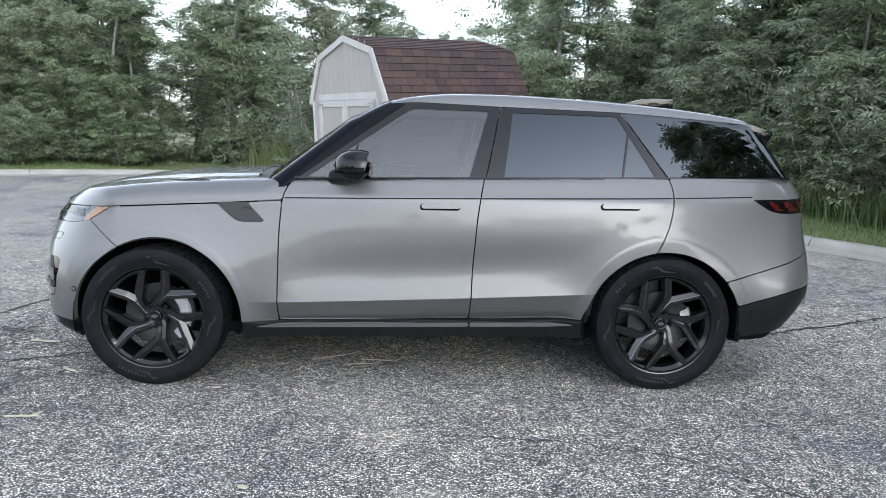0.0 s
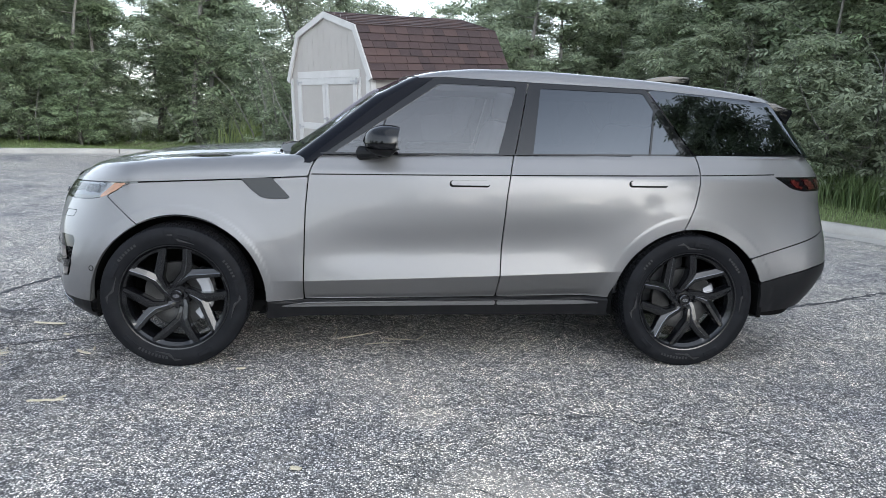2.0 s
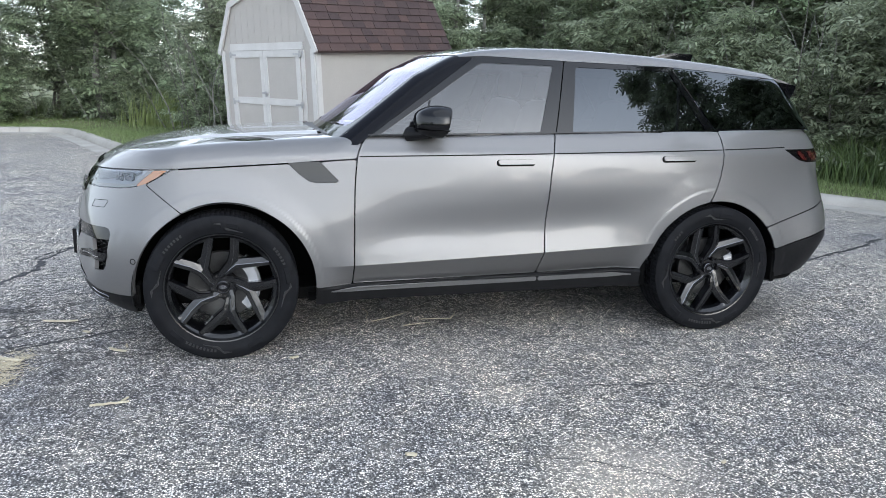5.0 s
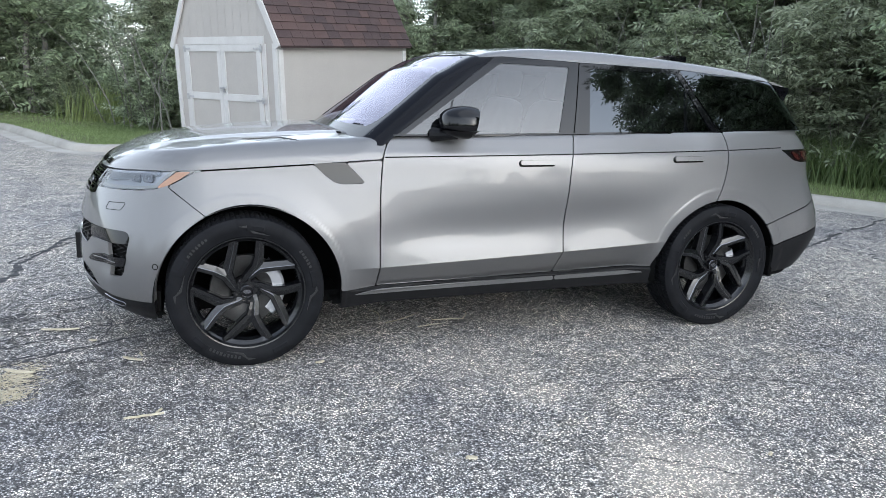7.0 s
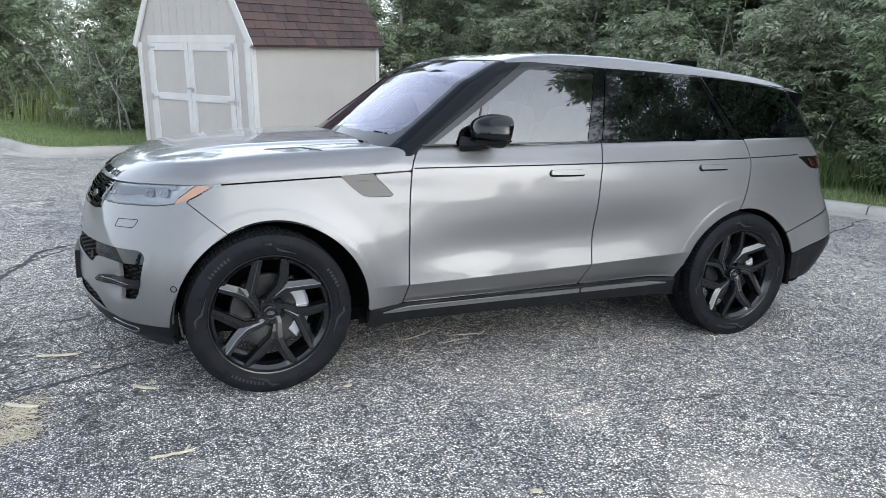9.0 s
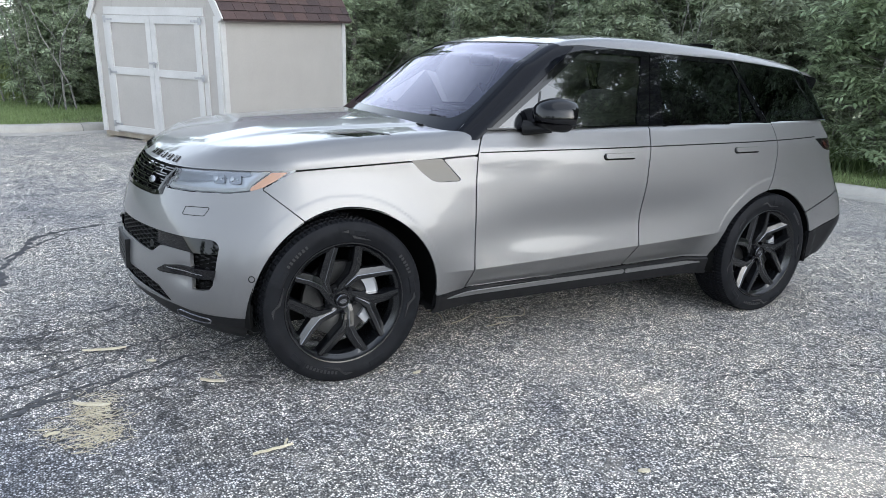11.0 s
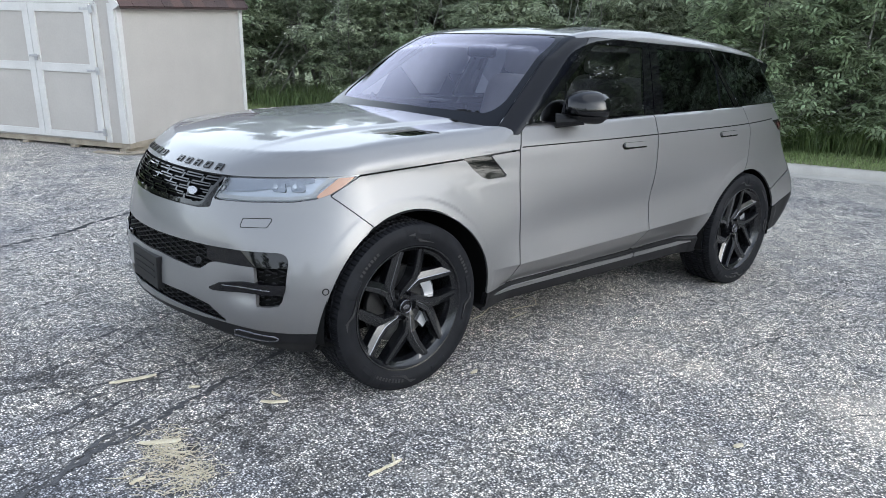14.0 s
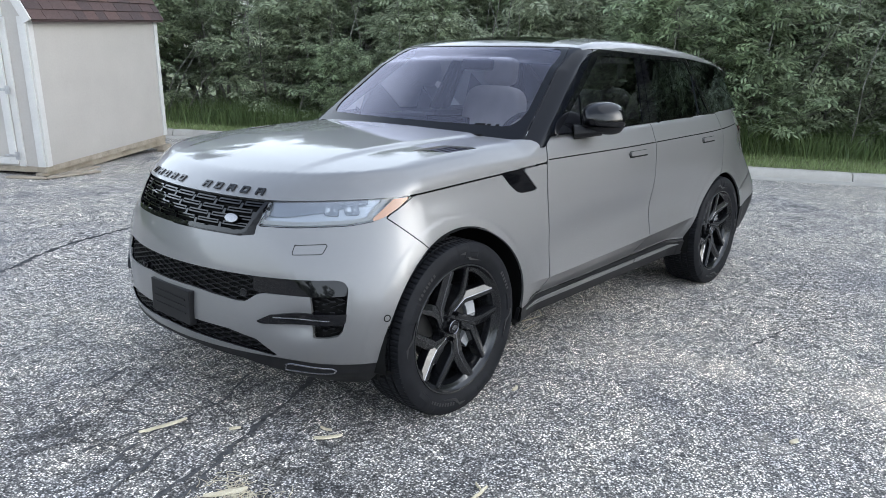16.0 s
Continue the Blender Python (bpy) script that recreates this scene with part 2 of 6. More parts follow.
for _s, _w, _k in ((0.9, 0.014, 0.25), (2.2, 0.018, 0.32), (5.0, 0.024, 0.50)):
    _vein = node(ASPHALT, "ShaderNodeTexVoronoi", Scale=_s)
    _vein.feature = "DISTANCE_TO_EDGE"
    join(ASPHALT, _wob, _vein.inputs["Vector"])
    _line = ramp(ASPHALT, _vein.outputs["Distance"], (0.0, (_k, _k, _k)), (_w, (1, 1, 1)))
    _col = blend(ASPHALT, _zone, _col, blend(ASPHALT, 1.0, _col, _line, "MULTIPLY"))
base(ASPHALT, blend(ASPHALT, 1.0, _col, (1.22, 1.185, 1.16), "MULTIPLY"))
bump(ASPHALT, _v.outputs["Distance"], 0.6, 0.006)
TAR = mottled("crack_dark", (0.015, 0.015, 0.017), (0.09, 0.09, 0.095), 25, 0.9, 0.5, 160)

# ---------------------------------------------------------------- building tools
def mesh_of(name, verts, faces, mat=None, smooth=False):
    me = bpy.data.meshes.new(name)
    me.from_pydata([tuple(v) for v in verts], [], faces)
    for m in (mat if isinstance(mat, (list, tuple)) else [mat] if mat else []):
        me.materials.append(m)
    if smooth:
        me.polygons.foreach_set("use_smooth", [True] * len(me.polygons))
    me.update()
    return me


def part(name, bm, mat, parent=None, label="", smooth=False, sharp=35):
    """Links a bmesh or a mesh as one object under a thing or part."""
    if isinstance(bm, bmesh.types.BMesh):
        bmesh.ops.recalc_face_normals(bm, faces=bm.faces)
        me = bpy.data.meshes.new(name)
        bm.to_mesh(me)
        bm.free()
        me.materials.append(mat)
        if smooth:
            me.polygons.foreach_set("use_smooth", [True] * len(me.polygons))
            me.set_sharp_from_angle(angle=radians(sharp))
    else:
        me = bm
    ob = new(name, me)
    if parent is not None:
        ob.parent = parent
    if label:
        ob["label"] = label
    return ob


def thing(name, label, category, m=None, group="", kind=""):
    e = new(name)
    e.empty_display_size = 0.1
    if m is not None:
        e.matrix_basis = m
    return tagged(e, label, category, group, kind)


def box(bm, lo, hi, m=None, bevel=0.0):
    """Adds a box, bevelled, to bm."""
    v = bmesh.ops.create_cube(bm, size=1)["verts"]
    for q in v:
        q.co = Vector([(a + b) / 2 + c * (b - a) for a, b, c in zip(lo, hi, q.co)])
    if bevel:
        e = list({e for q in v for e in q.link_edges})
        r = bmesh.ops.bevel(bm, geom=e, offset=bevel, segments=2, profile=0.7, affect="EDGES")
        v = list({q for f in r["faces"] for q in f.verts} | {q for q in v if q.is_valid})
    if m is not None:
        bmesh.ops.transform(bm, matrix=m, verts=[q for q in v if q.is_valid])
    return v


def boxed(name, lo, hi, mat, parent=None, bevel=0.0, m=None, label=""):
    bm = bmesh.new()
    box(bm, lo, hi, m, bevel)
    return part(name, bm, mat, parent, label)


def tube(bm, pts, radii, sides=8, caps=True):
    """A tapered tube along pts."""
    pts, rings = [Vector(p) for p in pts], []
    up = Vector((0.31, 0.17, 0.93))
    for i, p in enumerate(pts):
        d = (pts[min(i + 1, len(pts) - 1)] - pts[max(i - 1, 0)]).normalized()
        u = d.cross(up).normalized()
        w = d.cross(u)
        rings.append([bm.verts.new(p + radii[i] * (u * math.cos(a) + w * math.sin(a))) for a in (2 * math.pi * k / sides for k in range(sides))])
    for a, b in zip(rings, rings[1:]):
        for k in range(sides):
            bm.faces.new((a[k], a[(k + 1) % sides], b[(k + 1) % sides], b[k]))
    if caps:
        bm.faces.new(rings[0][::-1])
        bm.faces.new(rings[-1])


def lathe(profile, steps, full=True):
    """Turns (radius, along) pairs round the y axis: verts and faces."""
    n = len(profile)
    v = [(r * math.cos(2 * math.pi * k / steps), y, r * math.sin(2 * math.pi * k / steps)) for k in range(steps) for r, y in profile]
    f = [(k * n + i, k * n + i + 1, (k + 1) % steps * n + i + 1, (k + 1) % steps * n + i) for k in range(steps) for i in range(n - 1)]
    return v, f


def prism(bm, outline, lo, hi, axis="y", bevel=0.0):
    """Extrudes a flat outline (pairs) between lo and hi along an axis."""
    at = {"y": lambda p, t: (p[0], t, p[1]), "x": lambda p, t: (t, p[0], p[1]), "z": lambda p, t: (p[0], p[1], t)}[axis]
    a, b = [bm.verts.new(at(p, lo)) for p in outline], [bm.verts.new(at(p, hi)) for p in outline]
    n = len(outline)
    fs = [bm.faces.new(a[::-1]), bm.faces.new(b)] + [bm.faces.new((a[i], a[(i + 1) % n], b[(i + 1) % n], b[i])) for i in range(n)]
    if bevel:
        bmesh.ops.recalc_face_normals(bm, faces=fs)
        bmesh.ops.bevel(bm, geom=list({e for f in fs for e in f.edges}), offset=bevel, segments=2, profile=0.7, affect="EDGES", clamp_overlap=True)
# ---------------------------------------------------------------- shape of the car's body
def curve(xs, ys):
    """A smooth curve through the points (xs, ys), flat beyond its ends."""
    xs, ys = np.array(xs, float), np.array(ys, float)
    h, d = np.diff(xs), np.diff(ys) / np.diff(xs)
    m = np.zeros(len(xs))
    for i in range(1, len(xs) - 1):
        if d[i - 1] * d[i] > 0:
            m[i] = 2 * d[i - 1] * d[i] / (d[i - 1] + d[i])
    m[0], m[-1] = d[0], d[-1]

    def f(x):
        x = np.clip(np.asarray(x, float), xs[0], xs[-1])
        i = np.clip(np.searchsorted(xs, x) - 1, 0, len(h) - 1)
        t = (x - xs[i]) / h[i]
        return ((1 + 2 * t) * (1 - t) ** 2 * ys[i] + t * (1 - t) ** 2 * h[i] * m[i]
                + t * t * (3 - 2 * t) * ys[i + 1] + t * t * (t - 1) * h[i] * m[i + 1])
    return f


def step(a, b, x):
    t = np.clip((x - a) / (b - a), 0, 1)
    return t * t * (3 - 2 * t)


def fillet(a, b, r):
    """Inside of both a and b, with the edge between them rounded to radius r."""
    return np.minimum(np.maximum(a, b), -r) + np.hypot(np.maximum(a + r, 0), np.maximum(b + r, 0))


AXLE_F, AXLE_R, HUB_Z, ARCH = -1.4985, 1.4985, 0.395, 0.465
half_width = curve([0.2, 0.32, 0.42, 0.52, 0.60, 0.78, 0.92, 1.02, 1.12, 1.17, 1.25], [0.90, 0.935, 0.957, 0.968, 0.974, 0.984, 0.982, 0.974, 0.958, 0.935, 0.895])
nose_x = curve([0.17, 0.21, 0.27, 0.33, 0.50, 0.71, 0.90, 1.00, 1.10], [-2.05, -2.17, -2.29, -2.36, -2.39, -2.37, -2.32, -2.27, -2.19])
tail_x = curve([0.2, 0.35, 0.50, 0.60, 0.80, 1.05, 1.15, 1.22, 1.30], [2.30, 2.40, 2.50, 2.54, 2.555, 2.555, 2.54, 2.50, 2.42])
hood_z = curve([-2.4, -2.25, -2.1, -1.9, -1.6, -1.3, -1.0, -0.8], [0.94, 1.035, 1.10, 1.15, 1.19, 1.213, 1.23, 1.238])
roof_z = curve([-0.35, -0.15, 0.0, 0.25, 0.5, 0.95, 1.3, 1.65, 1.95, 2.2, 2.4], [1.64, 1.715, 1.745, 1.765, 1.768, 1.755, 1.735, 1.708, 1.672, 1.63, 1.58])


def belt_z(x):
    return 1.224 + 0.0215 * (x + 0.6)


def waist_z(x):
    """The thin groove along the shoulder."""
    return np.where(x < -0.76, 1.105 + 0.043 * (x + 0.76), 1.108 + 0.0215 * (x + 0.76))


def sill_crease(x):
    return 0.536 + 0.042 * x + 0.005 * x * x


def side_y(x, z):
    y = half_width(z)
    k = step(0.55, 1.05, z)
    y = y - k * (0.075 * (1 - np.exp(-0.16 * np.logaddexp(0, (-x - 0.15) / 0.16) / 0.55)) + 1.1 * np.maximum(0, -x - 1.68) ** 2 + 0.125 * np.maximum(0, x - 1.1) ** 2)
    y = y - (1 - k) * (0.012 * np.maximum(0, np.abs(x) - 1.6) ** 2)
    door = step(-1.0, -0.72, x) * (1 - step(0.85, 1.15, x))
    hollow = step(-1.0, -0.35, x) * (1 - step(0.6, 1.2, x))
    y = y - hollow * 0.020 * np.exp(-((z - sill_crease(x) - 0.19) / 0.11) ** 2)
    y = y + door * 0.022 * np.clip(1 - (z - sill_crease(x)) / 0.17, 0, 1) ** 2 - door * 0.74 * np.maximum(0, np.minimum(sill_crease(x) - z, 0.16))
    y = y + door * 0.045 * step(0.004, -0.014, z - 0.392 - 0.018 * x)
    for ax in (AXLE_F, AXLE_R):
        r = np.hypot(x - ax, z - HUB_Z + 0.01)
        y = y + 0.008 * (1 - step(0.49, 0.66, r)) + 0.0025 * (1 - step(0.525, 0.545, r))
    return y


def body(x, a, z):
    """Signed measure of the lower body, below zero inside; a is |y|."""
    side = (a - side_y(x, z)) * 0.95
    front = nose_x(z) + 0.36 * a ** 2 - x
    rear = x - (tail_x(z) - 0.10 * a ** 2)
    hood = hood_z(x) - 0.030 * (a / 0.8) ** 2 + 0.009 * (1 - step(-0.035, 0.035, a - 0.53 - 0.10 * (x + 1.5))) * step(-2.15, -1.6, x)
    k = step(-0.95, -0.72, x)
    top = z - (hood * (1 - k) + (belt_z(x) + 0.004) * k)
    d = fillet(side, front, 0.20)
    d = fillet(d, rear, 0.24)
    d = fillet(d, top, 0.085 - 0.055 * k)
    d = d + 0.020 * np.exp(-((x + a + 1.47) / 0.13) ** 2 - ((z - 0.535) / 0.055) ** 2) * step(-1.8, -2.0, x)
    return np.maximum(d, 0.17 - z)


def cabin(x, a, z):
    """The same for the greenhouse above the belt."""
    side = (a - (0.895 - 0.36 * (z - 1.225) - 0.05 * (z - 1.225) ** 2 - 0.05 * np.maximum(0, x - 0.6) ** 2 - 0.06 * np.maximum(0, -0.1 - x) ** 2)) * 0.94
    screen = (-0.985 + 1.36 * (z - 1.19) + 0.17 * a ** 2 - x) * 0.6
    back = (x - (2.43 - 0.72 * (z - 1.25) - 0.12 * a ** 2)) * 0.8
    top = z - (roof_z(x) - 0.075 * a ** 2)
    d = fillet(side, screen, 0.07)
    d = fillet(d, back, 0.10)
    return fillet(d, top, 0.055)


def cast(f, o, d, lo=0.0, hi=2.0, off=0.0):
    """Where the rays o + s d leave the shape f (s between lo and hi)."""
    lo, hi = np.full(o.shape[:-1], lo), np.full(o.shape[:-1], hi)
    for _ in range(26):
        s = (lo + hi) / 2
        p = o + s[..., None] * d
        inside = f(p[..., 0], np.abs(p[..., 1]), p[..., 2]) + off < 0
        lo, hi = np.where(inside, s, lo), np.where(inside, hi, s)
    return o + ((lo + hi) / 2)[..., None] * d


def slope(f, p):
    """Outward unit normals of f at the points p."""
    e, n = 2e-3, []
    for i in range(3):
        q = np.zeros(3)
        q[i] = e
        u, v = p + q, p - q
        n.append(f(u[..., 0], np.abs(u[..., 1]), u[..., 2]) - f(v[..., 0], np.abs(v[..., 1]), v[..., 2]))
    n = np.stack(n, -1)
    return n / np.maximum(np.linalg.norm(n, axis=-1, keepdims=True), 1e-9)


# ---------------------------------------------------------------- panels cut from the body's surface
def outline(pts):
    """Signed distance to a closed outline of (u, v) pairs, below zero inside."""
    p = np.array(pts, float)

    def f(u, v):
        q = np.stack([u, v], -1)
        best, inside = np.full(u.shape, 1e9), np.zeros(u.shape, bool)
        for a, b in zip(p, np.roll(p, -1, 0)):
            e = b - a
            w = q - a
            t = np.clip((w @ e) / (e @ e), 0, 1)
            best = np.minimum(best, np.linalg.norm(w - t[..., None] * e, axis=-1))
            c = (a[1] <= v) != (b[1] <= v)
            with np.errstate(divide="ignore", invalid="ignore"):
                inside ^= c & (u < a[0] + (v - a[1]) / (b[1] - a[1]) * (b[0] - a[0]))
        return np.where(inside, -best, best)
    return f


def cut(p, n, k):
    """The part of the grid p (normals n) with k < 0, cut along its edge: verts, normals, faces."""
    h, w = k.shape
    keep = k < 0
    idx, verts, norms, faces = {}, [], [], []

    def corner(i, j):
        if (i, j) not in idx:
            idx[i, j] = len(verts)
            verts.append(p[i, j])
            norms.append(n[i, j])
        return idx[i, j]

    def crossing(a, b):
        key = (a, b) if a < b else (b, a)
        if key not in idx:
            (i, j), (r, s) = key
            t = k[i, j] / (k[i, j] - k[r, s])
            idx[key] = len(verts)
            verts.append(p[i, j] * (1 - t) + p[r, s] * t)
            norms.append(n[i, j] * (1 - t) + n[r, s] * t)
        return idx[key]
    count = keep[:-1, :-1].astype(int) + keep[1:, :-1] + keep[:-1, 1:] + keep[1:, 1:]
    for i, j in zip(*np.nonzero(count)):
        ring = [(i, j), (i + 1, j), (i + 1, j + 1), (i, j + 1)]
        if count[i, j] == 4:
            faces.append([corner(*c) for c in ring])
            continue
        out = []
        for a, b in zip(ring, ring[1:] + ring[:1]):
            if keep[a]:
                out.append(corner(*a))
            if keep[a] != keep[b]:
                out.append(crossing(a, b))
        if len(out) > 2:
            faces.append(out)
    return np.array(verts), np.array(norms), faces


def panel(name, f, rays, keep, mat, parent, thick=0.012, off=0.0, label="", sides=(1,), lo=0.0, hi=2.2):
    """A sheet of the surface f, off metres below it, where keep(p) < 0, with turned-in edges. sides: -1 for its twin on the far side."""
    o, d = rays
    p = cast(f, o, d, lo, hi, off)
    n = slope(f, p)
    v, vn, faces = cut(p, n, keep(p))
    if not faces:
        raise RuntimeError("empty panel " + name)
    a, b, c = (v[faces[0][i]] for i in range(3))
    if np.cross(b - a, c - a) @ vn[faces[0][0]] < 0:
        faces = [q[::-1] for q in faces]
    top = len(faces)
    edges = {}
    for q in faces:
        for a, b in zip(q, q[1:] + q[:1]):
            if (b, a) in edges:
                del edges[b, a]
            else:
                edges[a, b] = 1
    extra, m = [], {}
    if thick:
        def twin(i, deep):
            if (i, deep) not in m:
                m[i, deep] = len(v) + len(extra)
                extra.append(v[i] - vn[i] * (thick if deep else 0.0))
            return m[i, deep]
        for a, b in list(edges):
            faces.append([twin(b, 0), twin(a, 0), twin(a, 1), twin(b, 1)])
    allv = np.concatenate([v, np.array(extra)]) if extra else v
    obs = []
    for s in sides:
        q = allv * (1, s, 1)
        fs = faces if s > 0 else [g[::-1] for g in faces]
        me = mesh_of(name, q, fs, mat, True)
        nn = vn * (1, s, 1)
        me.normals_split_custom_set([tuple(nn[i]) if k < top else (0, 0, 0) for k, g in enumerate(fs) for i in g])
        obs.append(part(name, me, mat, parent, label))
    return obs if len(obs) > 1 else obs[0]


def side_rays(x0, x1, z0, z1, dx=0.014, dz=0.012, a0=0.35):
    x, z = np.meshgrid(np.arange(x0, x1 + dx, dx), np.arange(z0, z1 + dz, dz), indexing="ij")
    return np.stack([x, 0 * x - a0, z], -1), np.broadcast_to(np.array([0, -1.0, 0]), x.shape + (3,))


def door_rays(x0, x1, z0, z1, dx=0.014, a0=0.35):
    """Side rays whose rows run along the crease above the sill."""
    zs = np.concatenate([np.arange(z0, 0.528, 0.012), [0.5335, 0.536, 0.5385], np.arange(0.545, z1 + 0.012, 0.012)])
    x, z = np.meshgrid(np.arange(x0, x1 + dx, dx), zs, indexing="ij")
    z = z + (sill_crease(np.maximum(x, -1.05)) - 0.536) * np.clip(1 - np.abs(z - 0.536) / 0.2, 0, 1)
    return np.stack([x, 0 * x - a0, z], -1), np.broadcast_to(np.array([0, -1.0, 0]), x.shape + (3,))


def round_rays(end, x_side, z0, z1, both_sides=True, du=0.014, dz=0.012, yc=0.5):
    """Rays that run along the side, round the corner and across the front (end -1) or rear (end 1)."""
    xc = end * 1.75
    path = [(x, -yc, 0.0, -1.0) for x in np.arange(x_side, xc, end * du)]
    path += [(xc, -yc, end * math.sin(t), -math.cos(t)) for t in np.linspace(0, math.pi / 2, 48)]
    path += [(xc, y, end, 0.0) for y in np.linspace(-yc, 0, 34)[1:]]
    if both_sides:
        path += [(x, -y, dx, -dy) for x, y, dx, dy in path[-2::-1]]
    q = np.array(path)
    z = np.arange(z0, z1 + dz, dz)
    o = np.zeros((len(q), len(z), 3))
    d = np.zeros_like(o)
    o[..., 0], o[..., 1], o[..., 2] = q[:, None, 0], q[:, None, 1], z[None]
    d[..., 0], d[..., 1] = q[:, None, 2], q[:, None, 3]
    return o, d


def fan_rays(xs, tilts, z, spread, step=1.6):
    """Rays fanned out over the top from the middle line; tilts lean them forward."""
    th = np.radians(np.arange(-spread, spread + step, step))
    o, d = np.zeros((len(xs), len(th), 3)), np.zeros((len(xs), len(th), 3))
    t = np.radians(np.array(tilts))[:, None]
    o[..., 0], o[..., 2] = np.array(xs)[:, None], z
    d[..., 0], d[..., 1], d[..., 2] = -np.sin(t) + 0 * th, np.cos(t) * np.sin(th), np.cos(t) * np.cos(th)
    return o, d


def across_rays(y0, y1, z0, z1, x, way, dy=0.014, dz=0.012):
    y, z = np.meshgrid(np.arange(y0, y1 + dy, dy), np.arange(z0, z1 + dz, dz), indexing="ij")
    return np.stack([0 * y + x, y, z], -1), np.broadcast_to(np.array([way, 0.0, 0.0]), y.shape + (3,))


def most(*v):
    return np.maximum.reduce(np.broadcast_arrays(*v))


def arch_gap(x, z, extra=0.0):
    """Above zero inside a wheel arch."""
    f = ARCH + extra - np.hypot((x + 1.475) * 0.972, (z - HUB_Z))
    r = 0.468 + extra - np.hypot(x - 1.497, (z - HUB_Z) * 1.045)
    return np.where(z < HUB_Z, np.maximum(ARCH + extra - np.abs(x + 1.475) * 0.972, 0.468 + extra - np.abs(x - 1.497)), np.maximum(f, r))


G = 0.0036
seam_front = curve([0.25, 0.88, 1.05, 1.11, 1.16, 1.20, 1.25], [-0.790, -0.780, -0.768, -0.760, -0.742, -0.715, -0.66])
seam_mid = curve([0.25, 0.57, 0.97, 1.13, 1.26], [0.338, 0.342, 0.362, 0.382, 0.408])
seam_rear = curve([0.70, 0.82, 0.90, 1.00, 1.10, 1.17, 1.22, 1.27], [1.36, 1.42, 1.462, 1.502, 1.522, 1.528, 1.522, 1.505])


def sill_top(x):
    return 0.392 + 0.018 * x


def hood_shut(x):
    return np.interp(x, [-2.4, -2.15, -1.98, -1.73, -1.14, -0.76], [1.004, 1.010, 1.024, 1.038, 1.071, 1.097])


def wing_edge(z):
    """The front edge of the wing: lamp, then the seam down to the arch."""
    return np.interp(z, [0.70, 0.81, 0.955, 1.037], [-1.56, -1.693, -1.870, -1.728])


def X(p):
    return p[..., 0], np.abs(p[..., 1]), p[..., 2]


lamp_shape = outline([(-1.64, 1.03), (-1.3, 1.045), (-0.835, 1.045), (-0.92, 0.992), (-1.0, 0.957), (-1.08, 0.938), (-1.20, 0.924), (-1.51, 0.911), (-1.745, 0.909)])
amber_shape = outline([(-0.825, 1.06), (-0.925, 1.05), (-0.955, 1.027), (-1.064, 0.960), (-1.078, 0.945), (-1.04, 0.925), (-0.97, 0.935)])
grille_shape = outline([(-0.507, 1.03), (-0.455, 0.89), (-0.435, 0.874), (-0.40, 0.868), (0.40, 0.868), (0.435, 0.874), (0.455, 0.89), (0.507, 1.03)])
intake_shape = outline([(-0.60, 0.716), (-0.55, 0.716), (0.55, 0.716), (0.60, 0.716), (0.585, 0.66), (0.535, 0.640), (0.49, 0.607), (0.45, 0.603), (0.2, 0.622), (-0.2, 0.622), (-0.45, 0.603), (-0.49, 0.607), (-0.535, 0.640), (-0.585, 0.66)])
duct_shape = outline([(-1.76, 0.650), (-1.76, 0.716), (-1.27, 0.723), (-1.225, 0.715), (-1.204, 0.69), (-1.217, 0.58), (-1.235, 0.52), (-1.26, 0.497), (-1.32, 0.487), (-1.405, 0.484), (-1.418, 0.655)])
bar_shape = outline([(-1.76, 0.652), (-1.76, 0.718), (-1.27, 0.724), (-1.225, 0.714), (-1.206, 0.69), (-1.209, 0.660), (-1.418, 0.652)])
blade_shape = outline([(-1.745, 0.534), (-1.66, 0.567), (-1.50, 0.585), (-1.212, 0.592), (-1.219, 0.548), (-1.40, 0.540), (-1.72, 0.526)])
low_shape = outline([(-0.625, 0.383), (-0.535, 0.450), (-0.40, 0.476), (0, 0.487), (0.40, 0.476), (0.535, 0.450), (0.625, 0.383), (0.40, 0.400), (0, 0.418), (-0.40, 0.400)])
vent_shape = outline([(-1.143, 1.074), (-0.967, 1.081), (-0.856, 0.967), (-0.988, 0.964), (-1.03, 0.974), (-1.085, 1.016)])
tail_shape = outline([(2.04, 1.155), (2.7, 1.155), (2.7, 1.066), (2.26, 1.068), (2.19, 1.078), (2.15, 1.092)])
lower_edge = curve([0, 0.39, 0.64, 0.9, 1.2], [0.365, 0.350, 0.305, 0.235, 0.215])

car = thing("car", "parked silver-grey sport utility vehicle with black wheels and tinted rear glass", "car")

# dark inner shell behind every gap
panel("inner_shell", body, round_rays(-1, -0.6, 0.30, 1.10, dz=0.03, du=0.03), lambda p: most(arch_gap(X(p)[0], X(p)[2], 0.02), p[..., 2] - 1.05), MATT, car, 0.0, 0.055, "black inner body")
panel("inner_shell", body, side_rays(-0.62, 1.8, 0.30, 1.20, 0.03, 0.03), lambda p: most(arch_gap(X(p)[0], X(p)[2], 0.02), p[..., 2] - 1.18), MATT, car, 0.0, 0.03, "", (1, -1))
panel("inner_shell", body, round_rays(1, 1.78, 0.30, 1.22, dz=0.03, du=0.03), lambda p: most(arch_gap(X(p)[0], X(p)[2], 0.02), p[..., 2] - 1.2), MATT, car, 0.0, 0.03)

